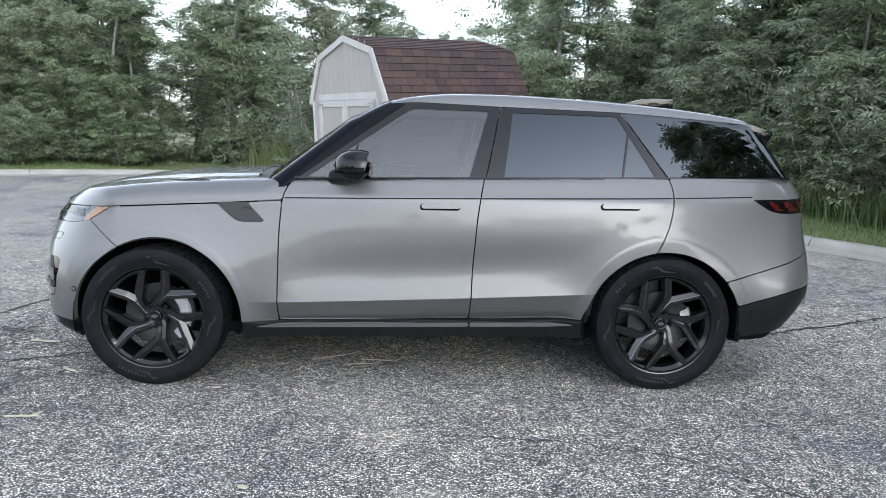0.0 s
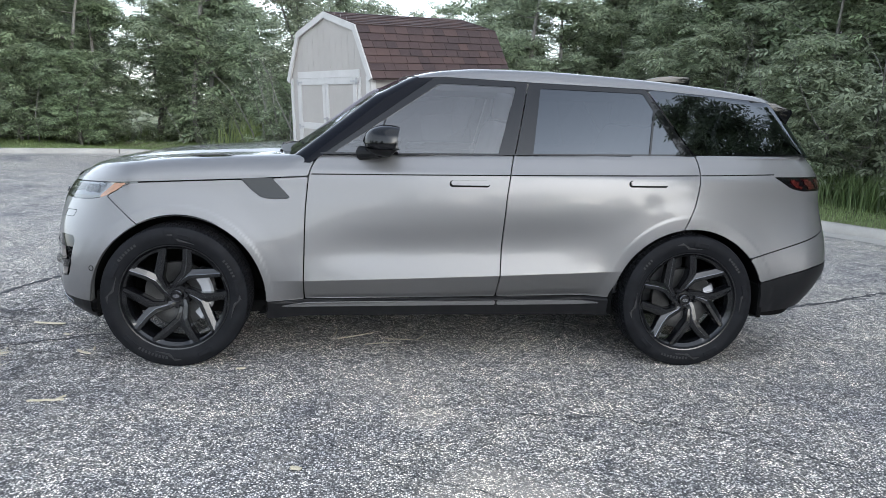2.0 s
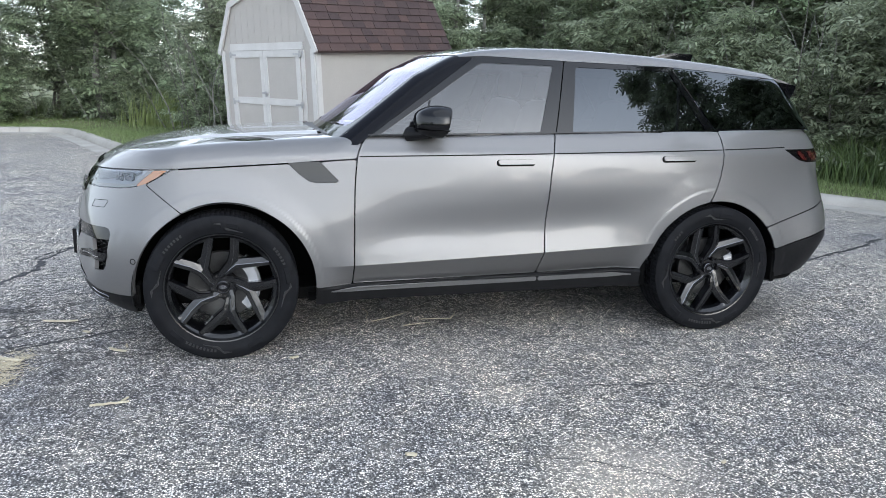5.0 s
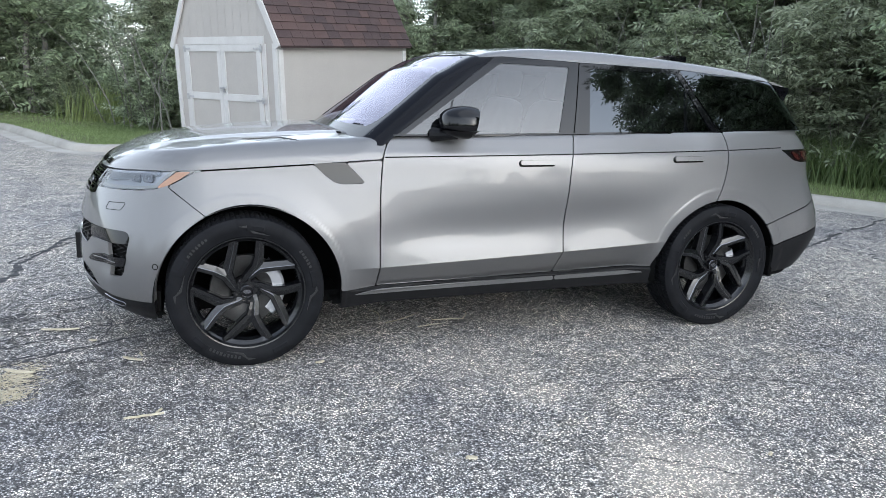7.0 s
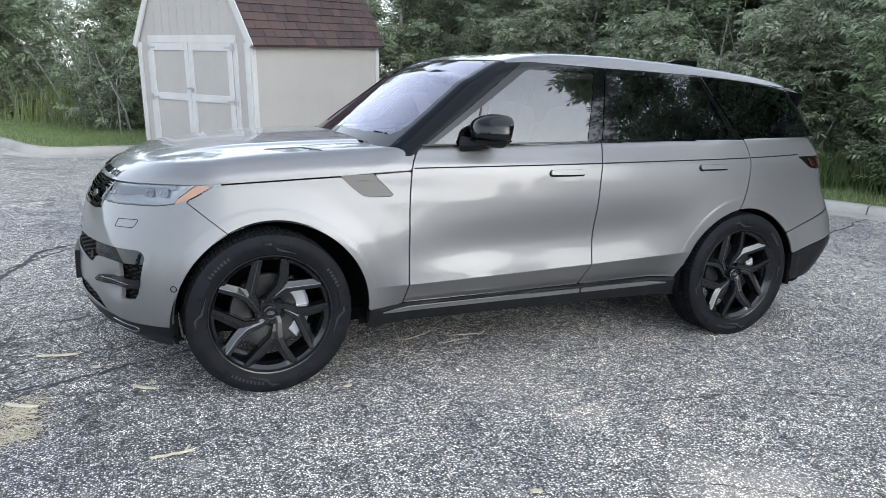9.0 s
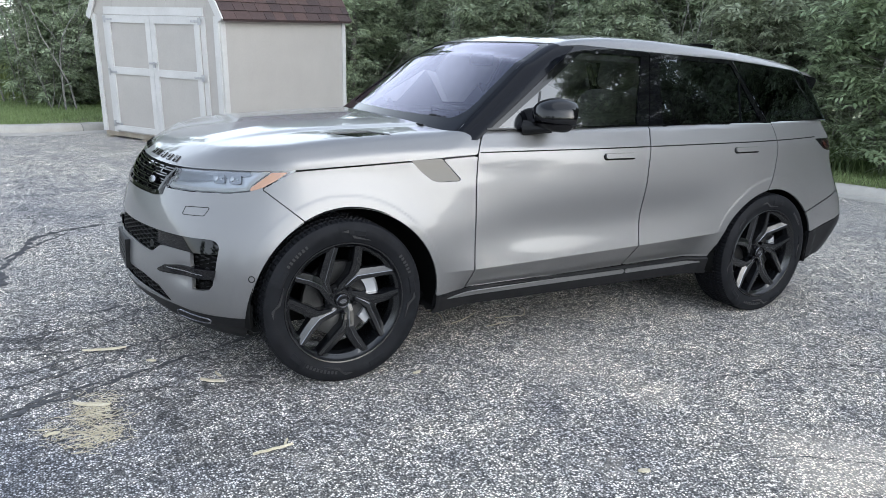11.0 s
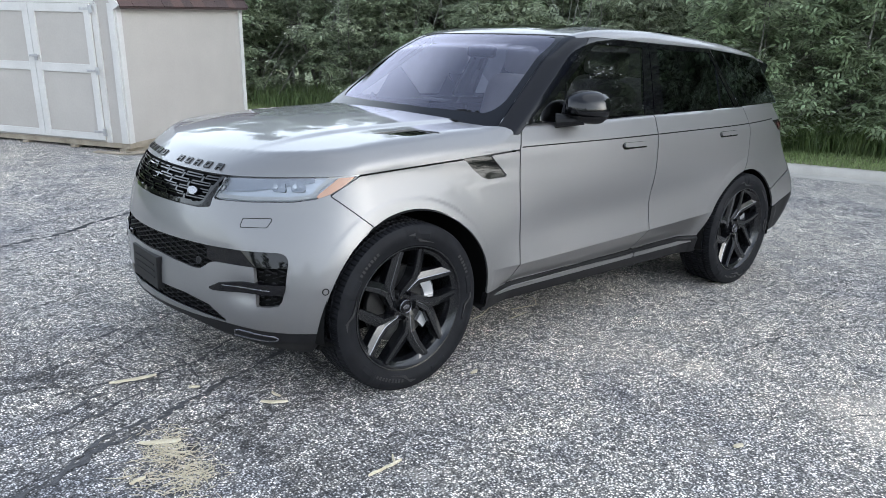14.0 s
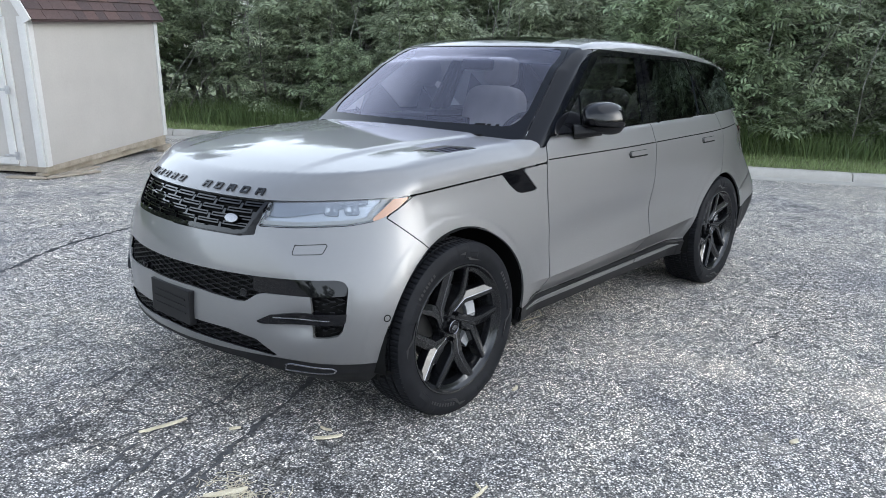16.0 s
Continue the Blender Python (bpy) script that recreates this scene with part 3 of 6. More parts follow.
# sides
wings = panel("front_wing", body, door_rays(-2.0, -0.7, 0.30, 1.12), lambda p: most(p[..., 0] - seam_front(p[..., 2]) + G, p[..., 2] - hood_shut(p[..., 0]) + 0.006, sill_top(p[..., 0]) + G - p[..., 2],
              arch_gap(X(p)[0], X(p)[2]), wing_edge(p[..., 2]) + G - p[..., 0], -vent_shape(p[..., 0], p[..., 2])), PAINT, car, sides=(1, -1))
for wing, s in zip(wings, (1, -1)):
    panel("side_vent", body, side_rays(-1.2, -0.8, 0.94, 1.1, 0.008, 0.006), lambda p: vent_shape(p[..., 0], p[..., 2]) + 0.0015, GLOSS, wing, 0.006, 0.006, "gloss black wing vent", (s,))
doors = {}
for nm, a, b, x0, x1 in (("front_door", seam_front, seam_mid, -0.82, 0.45), ("rear_door", seam_mid, seam_rear, 0.30, 1.56)):
    doors[nm] = panel(nm, body, door_rays(x0, x1, 0.34, 1.26), lambda p: most(a(p[..., 2]) + G - p[..., 0], p[..., 0] - b(p[..., 2]) + G, p[..., 2] - belt_z(p[..., 0]) - 0.0005,
                      sill_top(p[..., 0]) + G - p[..., 2], arch_gap(X(p)[0], X(p)[2])), PAINT, car, sides=(1, -1))
    for door, s in zip(doors[nm], (1, -1)):
        panel("waist_groove", body, side_rays(x0 + 0.02, x1 - 0.02, 1.08, 1.19, 0.014, 0.003), lambda p: most(np.abs(p[..., 2] - waist_z(p[..., 0])) - 0.0032, a(p[..., 2]) + G - p[..., 0], p[..., 0] - b(p[..., 2]) + G), MATT, door, 0.0, -0.0012, "fine dark groove", (s,))


def upper_quarter(p):
    x, a, z = X(p)
    return most(seam_rear(z) + G - x, z - belt_z(x) - 0.0005, arch_gap(x, z), np.interp(x, [1.7, 1.87, 2.34, 2.6], [0.61, 0.672, 0.802, 0.87]) + G - z, -tail_shape(x + 0.35 * np.maximum(0, x - 2.3), z))


quarter = panel("rear_quarter", body, round_rays(1, 1.30, 0.30, 1.28), upper_quarter, PAINT, car)
panel("waist_groove", body, side_rays(1.48, 2.07, 1.13, 1.20, 0.014, 0.003), lambda p: most(np.abs(p[..., 2] - waist_z(p[..., 0])) - 0.0032, seam_rear(p[..., 2]) + G - p[..., 0], p[..., 0] - 2.05), MATT, quarter, 0.0, -0.0012, "fine dark groove", (1, -1))
panel("rear_bumper", body, round_rays(1, 1.80, 0.30, 0.95), lambda p: most(arch_gap(X(p)[0], X(p)[2]), p[..., 2] - np.interp(p[..., 0], [1.7, 1.87, 2.34, 2.6], [0.61, 0.672, 0.802, 0.87]) + G,
      np.interp(p[..., 0], [1.9, 2.29, 2.6], [0.51, 0.62, 0.66]) + G - p[..., 2]), PAINT, car)
panel("rear_valance", body, round_rays(1, 1.85, 0.25, 0.70), lambda p: most(arch_gap(X(p)[0], X(p)[2]), p[..., 2] - np.interp(p[..., 0], [1.9, 2.29, 2.6], [0.51, 0.62, 0.66]) + G, np.interp(p[..., 0], [1.97, 2.28, 2.6], [0.33, 0.365, 0.42]) - p[..., 2]), PLASTIC, car, 0.03)
TAIL = round_rays(1, 1.95, 1.03, 1.18, False, dz=0.006)
panel("tail_lamp", body, TAIL, lambda p: most(tail_shape(X(p)[0] + 0.35 * np.maximum(0, X(p)[0] - 2.3), p[..., 2]) + 0.001, 0.3 - X(p)[1]), GLOSS, car, 0.01, 0.004, "dark red smoked rear lamp", (1, -1))
panel("lamp_bar", body, round_rays(1, 2.0, 1.06, 1.17, False, dz=0.004), lambda p: most(tail_shape(X(p)[0] + 0.35 * np.maximum(0, X(p)[0] - 2.3), p[..., 2]) + 0.014, 0.3 - X(p)[1], 2.17 + (1.12 - p[..., 2]) * 0.9 - X(p)[0], np.sin(X(p)[0] * 52 + p[..., 2] * 60) - 0.62), RED, car, 0.004, 0.0, "red lamp elements", (1, -1))
panel("side_sill", body, side_rays(-1.05, 1.10, 0.26, 0.46), lambda p: most(p[..., 2] - sill_top(p[..., 0]) + 0.001, 0.283 + 0.012 * p[..., 0] - p[..., 2], arch_gap(X(p)[0], X(p)[2])), PLASTIC, car, 0.02, 0.006, "black plastic sill", (1, -1))
for a, b in ((-0.96, 0.338), (0.342, 1.02)):
    panel("sill_strip", body, side_rays(a, b, 0.32, 0.42, 0.014, 0.005), lambda p: most(np.abs(p[..., 2] - sill_top(p[..., 0]) + 0.032) - 0.014 * step(0, 0.22, np.minimum(p[..., 0] + 0.97, 1.03 - p[..., 0])) + 0.001, a + G - p[..., 0], p[..., 0] - b + G), PAINT, car, 0.006, -0.004, "slim silver sill strip", (1, -1))

# hood
HOOD_X = list(np.arange(-0.66, -1.86, -0.016)) + [-1.86] * 30
HOOD_T = [0] * (len(HOOD_X) - 30) + list(np.linspace(1.5, 84, 30))
hoodvent = outline([(-1.495, 0.640), (-1.28, 0.662), (-1.19, 0.800), (-1.39, 0.785)])


def hood_keep(p):
    x, a, z = X(p)
    return most(hood_shut(x) + 0.002 - z, x - np.interp(a, [0, 0.3, 0.6, 0.78, 0.84, 0.90], [-1.0, -0.985, -0.94, -0.895, -0.82, -0.70]), x - seam_front(z) + G, -hoodvent(x, a))


hood = panel("hood", body, fan_rays(HOOD_X, HOOD_T, 0.88, 84, 1.0), hood_keep, PAINT, car, 0.015, lo=0.02)
for s in (1, -1):
    for k in range(4):
        panel("louvre", body, fan_rays(np.linspace(-1.52, -1.18, 80), [0] * 80, 0.88, 80, 0.22), lambda p: most(hoodvent(X(p)[0], X(p)[1]) + 0.004, np.abs(X(p)[1] - 0.685 - 0.027 * k - 0.12 * (X(p)[0] + 1.35)) - 0.008, p[..., 1] * s), GLOSS, hood, 0.010, 0.004, "black vent louvre", (1,))
    panel("hood_vent", body, fan_rays(np.linspace(-1.55, -1.15, 41), [0] * 41, 0.88, 80, 1.0), lambda p: most(hoodvent(X(p)[0], X(p)[1]) + 0.001, p[..., 1] * s), MATT, hood, 0.0, 0.012, "black hood vent", (1,))
panel("cowl", body, fan_rays(np.linspace(-1.08, -0.70, 40), [0] * 40, 0.88, 78, 1.0), lambda p: most(np.interp(X(p)[1], [0, 0.3, 0.6, 0.78, 0.84, 0.90], [-1.0, -0.985, -0.94, -0.895, -0.82, -0.70]) - 0.03 - X(p)[0], X(p)[1] - 0.87), PLASTIC, car, 0.0, 0.012, "black cowl below the windscreen")
for y0, y1 in ((-0.62, 0.02), (0.10, 0.66)):
    bm = bmesh.new()
    pts = [(-1.005 + 0.15 * (y0 + (y1 - y0) * k / 8) ** 2 + 0.004, y0 + (y1 - y0) * k / 8, 1.224 - 0.02 * (y0 + (y1 - y0) * k / 8) ** 2) for k in range(9)]
    tube(bm, pts, [0.009, 0.008, 0.007, 0.006, 0.006, 0.005, 0.005, 0.005, 0.004], 8)
    part("wiper", bm, MATT, car, "black wiper resting below the windscreen", True)


# ---------------------------------------------------------------- front of the car
def bumper_keep(p):
    x, a, z = X(p)
    w = x + a
    return most(z - hood_shut(x) + 0.004, x - wing_edge(z) + G, arch_gap(x, z), 0.378 - 0.012 * step(0.6, 0.95, a) - z, -lamp_shape(w, z) - 0.001, -grille_shape(p[..., 1], z), -intake_shape(p[..., 1], z),
                -duct_shape(w, z), -low_shape(p[..., 1], z))


bumper = panel("front_bumper", body, round_rays(-1, -1.45, 0.33, 1.06, du=0.012, dz=0.010), bumper_keep, PAINT, car, 0.022)
panel("front_valance", body, round_rays(-1, -1.85, 0.20, 0.40), lambda p: most(arch_gap(X(p)[0], X(p)[2]), p[..., 2] - 0.376 + 0.012 * step(0.6, 0.95, X(p)[1]), lower_edge(X(p)[1]) - p[..., 2], -low_shape(p[..., 1], p[..., 2])), PLASTIC, car, 0.04, 0.0, "black plastic chin")
grille = panel("grille", body, across_rays(-0.52, 0.52, 0.86, 1.03, -1.7, -1.0), lambda p: most(grille_shape(p[..., 1], p[..., 2]) + 0.001, p[..., 2] - hood_shut(p[..., 0]) + 0.004), MATT, car, 0.0, 0.035, "gloss black grille with rows of bars")
panel("grille_surround", body, across_rays(-0.52, 0.52, 0.86, 1.03, -1.7, -1.0, 0.008, 0.005), lambda p: most(np.abs(grille_shape(p[..., 1], p[..., 2]) + 0.010) - 0.0085, p[..., 2] - hood_shut(p[..., 0]) + 0.004), GLOSS, grille, 0.02, 0.0)


def bars_keep(p, row):
    y, z = p[..., 1], p[..., 2]
    zr = 0.990 - 0.0275 * row
    u = (y + 0.075 * (row % 2)) / 0.15
    cell = np.abs(u - np.round(u)) * 0.15
    ring = np.abs(np.maximum(np.abs(z - zr) - 0.0052, cell - 0.060)) - 0.0026
    link = np.maximum(np.abs(z - zr + 0.012) - 0.012, np.abs(cell - 0.072) - 0.004)
    return most(np.minimum(ring, link), grille_shape(y, z) + 0.014)


for row in range(5):
    panel("grille_bar", body, across_rays(-0.5, 0.5, 0.97 - 0.0275 * row, 1.006 - 0.0275 * row, -1.7, -1.0, 0.004, 0.0016), lambda p: bars_keep(p, row), GLOSS, grille, 0.014, 0.008)


def mesh_keep(p, shape, u):
    """A honeycomb of wavy wires."""
    z = p[..., 2]
    k = 0.022
    a = np.sin(u / k * math.pi * 0.50)
    row = z / k + 0.22 * a
    row2 = z / k + 0.5 - 0.22 * a
    wire = np.minimum(np.abs(row - np.round(row)), np.abs(row2 - np.round(row2))) * k - 0.0016
    return most(wire, shape)


for nm, shp, zz, yy in (("lower_grille", intake_shape, (0.59, 0.73), 0.62), ("chin_grille", low_shape, (0.37, 0.50), 0.64)):
    g = panel(nm, body, across_rays(-yy, yy, *zz, -1.7, -1.0), lambda p: shp(p[..., 1], p[..., 2]) - 0.004, MATT, car, 0.0, 0.04, "black honeycomb air intake")
    panel("honeycomb", body, across_rays(-yy, yy, *zz, -1.7, -1.0, 0.006, 0.0022), lambda p: mesh_keep(p, shp(p[..., 1], p[..., 2]) + 0.001, p[..., 1]), PLASTIC, g, 0.012, 0.014)
    panel("intake_rim", body, across_rays(-yy, yy, *zz, -1.7, -1.0, 0.008, 0.003), lambda p: np.abs(shp(p[..., 1], p[..., 2]) + 0.0025) - 0.0022, GLOSS, g, 0.012, 0.004)


def w_of(p):
    return p[..., 0] + np.abs(p[..., 1])


def spot(w, z, s):
    """The point of the nose's corner at x + |y| = w and height z, and its normal."""
    p = cast(body, np.array([[[w - 0.05, -0.05 * s, z]]]), np.array([[[-1.0, -1.0 * s, 0]]]))
    return Vector(p[0, 0]), Vector(slope(body, p)[0, 0])


def facing(p, n):
    return Matrix.Translation(p) @ Vector((0, 0, 1)).rotation_difference(n).to_matrix().to_4x4()


def disc_on(p, n, r, mat, parent, name, label):
    bm = bmesh.new()
    bmesh.ops.create_cone(bm, cap_ends=True, segments=24, radius1=r, radius2=r * 0.9, depth=0.008, matrix=facing(p, n))
    return part(name, bm, mat, parent, label, True)


def ring_on(p, n, r, mat, parent):
    bm = bmesh.new()
    m = facing(p, n)
    tube(bm, [m @ Vector((r * math.cos(t), r * math.sin(t), 0.001)) for t in np.linspace(0, 2 * math.pi, 29)], [0.0022] * 29, 6, False)
    return part("sensor_ring", bm, mat, parent, "dark ring")


def sensor(w, z, s, mat, parent):
    p, n = spot(w, z, s)
    disc_on(p - n * 0.002, n, 0.0115, mat, parent, "parking_sensor", "round parking sensor")
    ring_on(p, n, 0.0135, MATT, parent)


for s in (1, -1):
    half = round_rays(-1, -1.85, 0.46, 0.74, False, 0.008, 0.005)
    duct = panel("bumper_duct", body, half, lambda p: duct_shape(w_of(p), p[..., 2]) - 0.003, MATT, car, 0.0, 0.05, "black corner air duct with mesh", (s,))
    panel("honeycomb", body, half, lambda p: mesh_keep(p, duct_shape(w_of(p), p[..., 2]) + 0.002, w_of(p)), PLASTIC, duct, 0.01, 0.028, "", (s,))
    panel("duct_bar", body, half, lambda p: bar_shape(w_of(p), p[..., 2]) + 0.001, GLOSS, duct, 0.02, 0.004, "gloss black bar", (s,))
    blade = panel("duct_blade", body, half, lambda p: blade_shape(w_of(p), p[..., 2]), GLOSS, duct, 0.03, -0.010, "gloss black blade", (s,))
    panel("blade_trim", body, round_rays(-1, -1.85, 0.54, 0.58, False, 0.008, 0.002), lambda p: most(np.abs(p[..., 2] - 0.559 - 0.004 * step(-1.7, -1.3, w_of(p))) - 0.0022, w_of(p) + 1.30, -1.64 - w_of(p)), CHROME, duct, 0.002, -0.0115, "thin bright strip", (s,))
    half = round_rays(-1, -1.62, 0.87, 1.06, False, 0.008, 0.005)
    top = lambda p: p[..., 2] - hood_shut(p[..., 0]) + 0.005
    lamp = panel("headlamp", body, half, lambda p: most(lamp_shape(w_of(p), p[..., 2]) - 0.004, top(p)), REFLECTOR, car, 0.0, 0.045, "slim clear headlamp with amber tip", (s,))
    panel("lamp_lens", body, half, lambda p: most(lamp_shape(w_of(p), p[..., 2]) + 0.0015, amber_shape(w_of(p), p[..., 2]) * -1 + 0.0, top(p)), LENS, lamp, 0.004, 0.001, "clear lens", (s,))
    panel("amber_marker", body, half, lambda p: most(amber_shape(w_of(p), p[..., 2]) + 0.001, lamp_shape(w_of(p), p[..., 2]) + 0.0015, top(p)), AMBER, lamp, 0.004, 0.001, "amber side marker", (s,))
    panel("lamp_bezel", body, half, lambda p: most(np.abs(lamp_shape(w_of(p), p[..., 2]) + 0.0015) - 0.003, top(p)), GLOSS, lamp, 0.03, 0.004, "black bezel", (s,))
    panel("lamp_inner", body, half, lambda p: most(lamp_shape(w_of(p), p[..., 2]) + 0.016, 0.945 + 0.06 * step(-1.65, -1.0, w_of(p)) - p[..., 2], w_of(p) + 1.10), LAMPDARK, lamp, 0.0, 0.034, "darker recess behind the lens", (s,))
    panel("turn_strip", body, half, lambda p: most(np.abs(amber_shape(w_of(p), p[..., 2]) - 0.020) - 0.010, lamp_shape(w_of(p), p[..., 2]) + 0.008), WHITE, lamp, 0.01, 0.020, "pale light strip beside the amber marker", (s,))
    panel("daytime_strip", body, half, lambda p: most(np.abs(lamp_shape(w_of(p), p[..., 2]) + 0.014) - 0.008, p[..., 2] - 0.968, w_of(p) + 1.02), WHITE, lamp, 0.01, 0.022, "pale daytime light strip", (s,))
    for wc in (-1.315, -1.195):
        zc = 0.985 + 0.03 * (wc + 1.25)
        unit = panel("lamp_unit", body, half, lambda p: np.maximum(np.abs(w_of(p) - wc + 0.3 * (p[..., 2] - zc)) - 0.044, np.abs(p[..., 2] - zc) - 0.021), LAMPDARK, lamp, 0.014, 0.020, "dark projector housing", (s,))
        for dw, rr in ((-0.016, 0.011), (0.024, 0.006)):
            panel("projector", body, round_rays(-1, -1.62, 0.94, 1.03, False, 0.004, 0.003), lambda p: np.hypot((w_of(p) - wc - dw) * 0.75, p[..., 2] - zc) - rr, LAMP, lamp, 0.012, 0.012, "bright projector lens", (s,))
    panel("lamp_wedge", body, round_rays(-1, -1.85, 0.85, 1.05, True, 0.008, 0.004), lambda p: most(-grille_shape(p[..., 1], p[..., 2]) - 0.004, -lamp_shape(w_of(p), p[..., 2]) - 0.001, w_of(p) + 1.748 - 0.66 * np.maximum(0, p[..., 2] - 0.896), 0.866 + 0.17 * np.maximum(0, X(p)[1] - 0.42) - p[..., 2], top(p) - 0.001, -s * p[..., 1] if s < 0 else p[..., 1]), GLOSS, bumper, 0.010, -0.0015, "gloss black wedge beside the grille", (1,))
    outline_pts = [(-1.512, 0.849), (-1.335, 0.856), (-1.327, 0.851), (-1.351, 0.822), (-1.362, 0.818), (-1.52, 0.813), (-1.526, 0.819)]
    loop = [spot(w, z, s) for (w, z), (w2, z2) in zip(outline_pts, outline_pts[1:] + outline_pts[:1]) for w, z in [(w + (w2 - w) * t / 6, z + (z2 - z) * t / 6) for t in range(6)]]
    bm = bmesh.new()
    tube(bm, [q for q, n in loop] + [loop[0][0]], [0.0016] * (len(loop) + 1), 6, False)
    part("washer_cover", bm, MATT, bumper, "outlined washer cover")
    slot = [(-1.578, 0.322), (-1.572, 0.350), (-1.54, 0.356), (-1.30, 0.346), (-1.276, 0.338), (-1.29, 0.326), (-1.33, 0.321)]
    loop = [spot(w + (w2 - w) * t / 5, z + (z2 - z) * t / 5, s) for (w, z), (w2, z2) in zip(slot, slot[1:] + slot[:1]) for t in range(5)]
    bm = bmesh.new()
    tube(bm, [q for q, n in loop] + [loop[0][0]], [0.004] * (len(loop) + 1), 6, False)
    part("chin_slot", bm, EDGE, car, "slim outlined slot in the chin", True)
    for wc, zc, mat in ((-0.985, 0.562, PAINT), (-1.239, 0.566, PLASTIC)):
        sensor(wc, zc, s, mat, bumper)
for y, z in ((-0.476, 0.642), (0.476, 0.642)):
    p = cast(body, np.array([[[-1.7, y, z]]]), np.array([[[-1.0, 0, 0]]]))
    nrm = Vector(slope(body, p)[0, 0])
    eye = disc_on(Vector(p[0, 0]) - nrm * 0.004, nrm, 0.012, PLASTIC, car, "parking_sensor", "round parking sensor")
    ring_on(Vector(p[0, 0]) - nrm * 0.002, nrm, 0.015, MARKS, eye)
bm = bmesh.new()
box(bm, (-2.368, 0.185, 0.622), (-2.33, 0.229, 0.652), None, 0.005)
bmesh.ops.create_cone(bm, cap_ends=True, segments=16, radius1=0.008, radius2=0.007, depth=0.006, matrix=pose(-2.370, 0.207, 0.638, 0, 90, 0))
part("front_camera", bm, GLOSS, car, "small black camera in the intake")


# ---------------------------------------------------------------- greenhouse
def roof_edge(x):
    return np.interp(x, [-0.3, -0.13, 0.0, 0.5, 1.24, 1.91, 2.3], [1.60, 1.668, 1.677, 1.664, 1.650, 1.611, 1.575])


ROOF_X = np.arange(-0.34, 2.34, 0.02)
screen_top = lambda x, a: -0.235 + 0.17 * a ** 2
roof = panel("roof", cabin, fan_rays(ROOF_X, [0] * len(ROOF_X), 1.25, 70, 1.1), lambda p: most(roof_edge(p[..., 0]) + 0.002 - p[..., 2], screen_top(*X(p)[:2]) + 0.004 - p[..., 0], p[..., 0] - 2.28 + 0.12 * p[..., 1] ** 2, np.minimum(np.minimum(0.468 - X(p)[1], p[..., 0] + 0.118), 1.448 - p[..., 0])), PAINT, car, 0.02)
panel("roof_glass", cabin, fan_rays(ROOF_X, [0] * len(ROOF_X), 1.25, 60, 1.1), lambda p: most(X(p)[1] - 0.47, -0.12 - p[..., 0], p[..., 0] - 1.45), ROOFGLASS, roof, 0.0, 0.001, "dark panoramic glass roof")

win_f = outline([(-0.645, 1.222), (-0.62, 1.236), (-0.035, 1.630), (-0.015, 1.638), (0.01, 1.641), (0.430, 1.636), (0.313, 1.233)])
win_r = outline([(0.576, 1.632), (1.19, 1.626), (1.212, 1.620), (1.447, 1.257), (0.519, 1.238)])
win_d = outline([(1.262, 1.640), (1.88, 1.606), (1.905, 1.600), (2.12, 1.384), (2.245, 1.278), (1.56, 1.264), (1.536, 1.270)])
DLO = side_rays(-0.95, 2.36, 1.19, 1.70, 0.012, 0.010, 0.2)
frame_edge = lambda p: most(p[..., 2] - roof_edge(p[..., 0]) + 0.001, belt_z(p[..., 0]) + 0.001 - p[..., 2])
door_top = curve([1.2, 1.24, 1.66, 1.7], [0.40, 0.412, 0.502, 0.51])
rail_rear = curve([1.2, 1.265, 1.65, 1.7], [1.56, 1.513, 1.232, 1.20])
a_line = lambda z: -0.735 + 1.395 * (z - 1.205)
for nm, keep, holes in (("front_door", lambda p: most(a_line(p[..., 2]) + 0.03 - p[..., 0], p[..., 0] - door_top(p[..., 2]) + G), win_f), ("rear_door", lambda p: most(door_top(p[..., 2]) + G - p[..., 0], p[..., 0] - rail_rear(p[..., 2]) + G), win_r)):
    for door, s in zip(doors[nm], (1, -1)):
        panel("window_frame", cabin, DLO, lambda p: most(frame_edge(p), keep(p), -holes(p[..., 0], p[..., 2])), GLOSS, door, 0.02, 0.0, "gloss black window frame", (s,))
        panel("window_glass", cabin, DLO, lambda p: holes(p[..., 0], p[..., 2]) + 0.001, PRIVACY if nm == "front_door" else TINT, door, 0.0, 0.004, "tinted side window", (s,))
for s in (1, -1):
    panel("rear_side_window", cabin, DLO, lambda p: most(win_d(p[..., 0], p[..., 2]) - 0.014, frame_edge(p), rail_rear(p[..., 2]) + G - p[..., 0]), TINT, car, 0.0, 0.002, "black tinted rear side window", (s,))
    panel("mid_divider", cabin, side_rays(1.21, 1.30, 1.23, 1.56, 0.003, 0.010, 0.2), lambda p: most(np.abs(p[..., 0] - np.interp(p[..., 2], [1.25, 1.525], [1.229, 1.275])) - 0.006, win_r(p[..., 0], p[..., 2]) + 0.002), GLOSS, car, 0.006, -0.001, "", (s,))
    panel("front_divider", cabin, side_rays(-0.42, -0.30, 1.21, 1.49, 0.003, 0.010, 0.2), lambda p: most(np.abs(p[..., 0] - np.interp(p[..., 2], [1.225, 1.46], [-0.40, -0.325])) - 0.005, win_f(p[..., 0], p[..., 2]) + 0.002), GLOSS, car, 0.006, -0.001, "", (s,))
    panel("belt_trim", cabin, side_rays(-0.7, 2.3, 1.20, 1.30, 0.02, 0.004, 0.2), lambda p: most(np.abs(p[..., 2] - belt_z(p[..., 0]) - 0.004) - 0.004), GLOSS, car, 0.006, -0.004, "thin black belt trim", (s,))

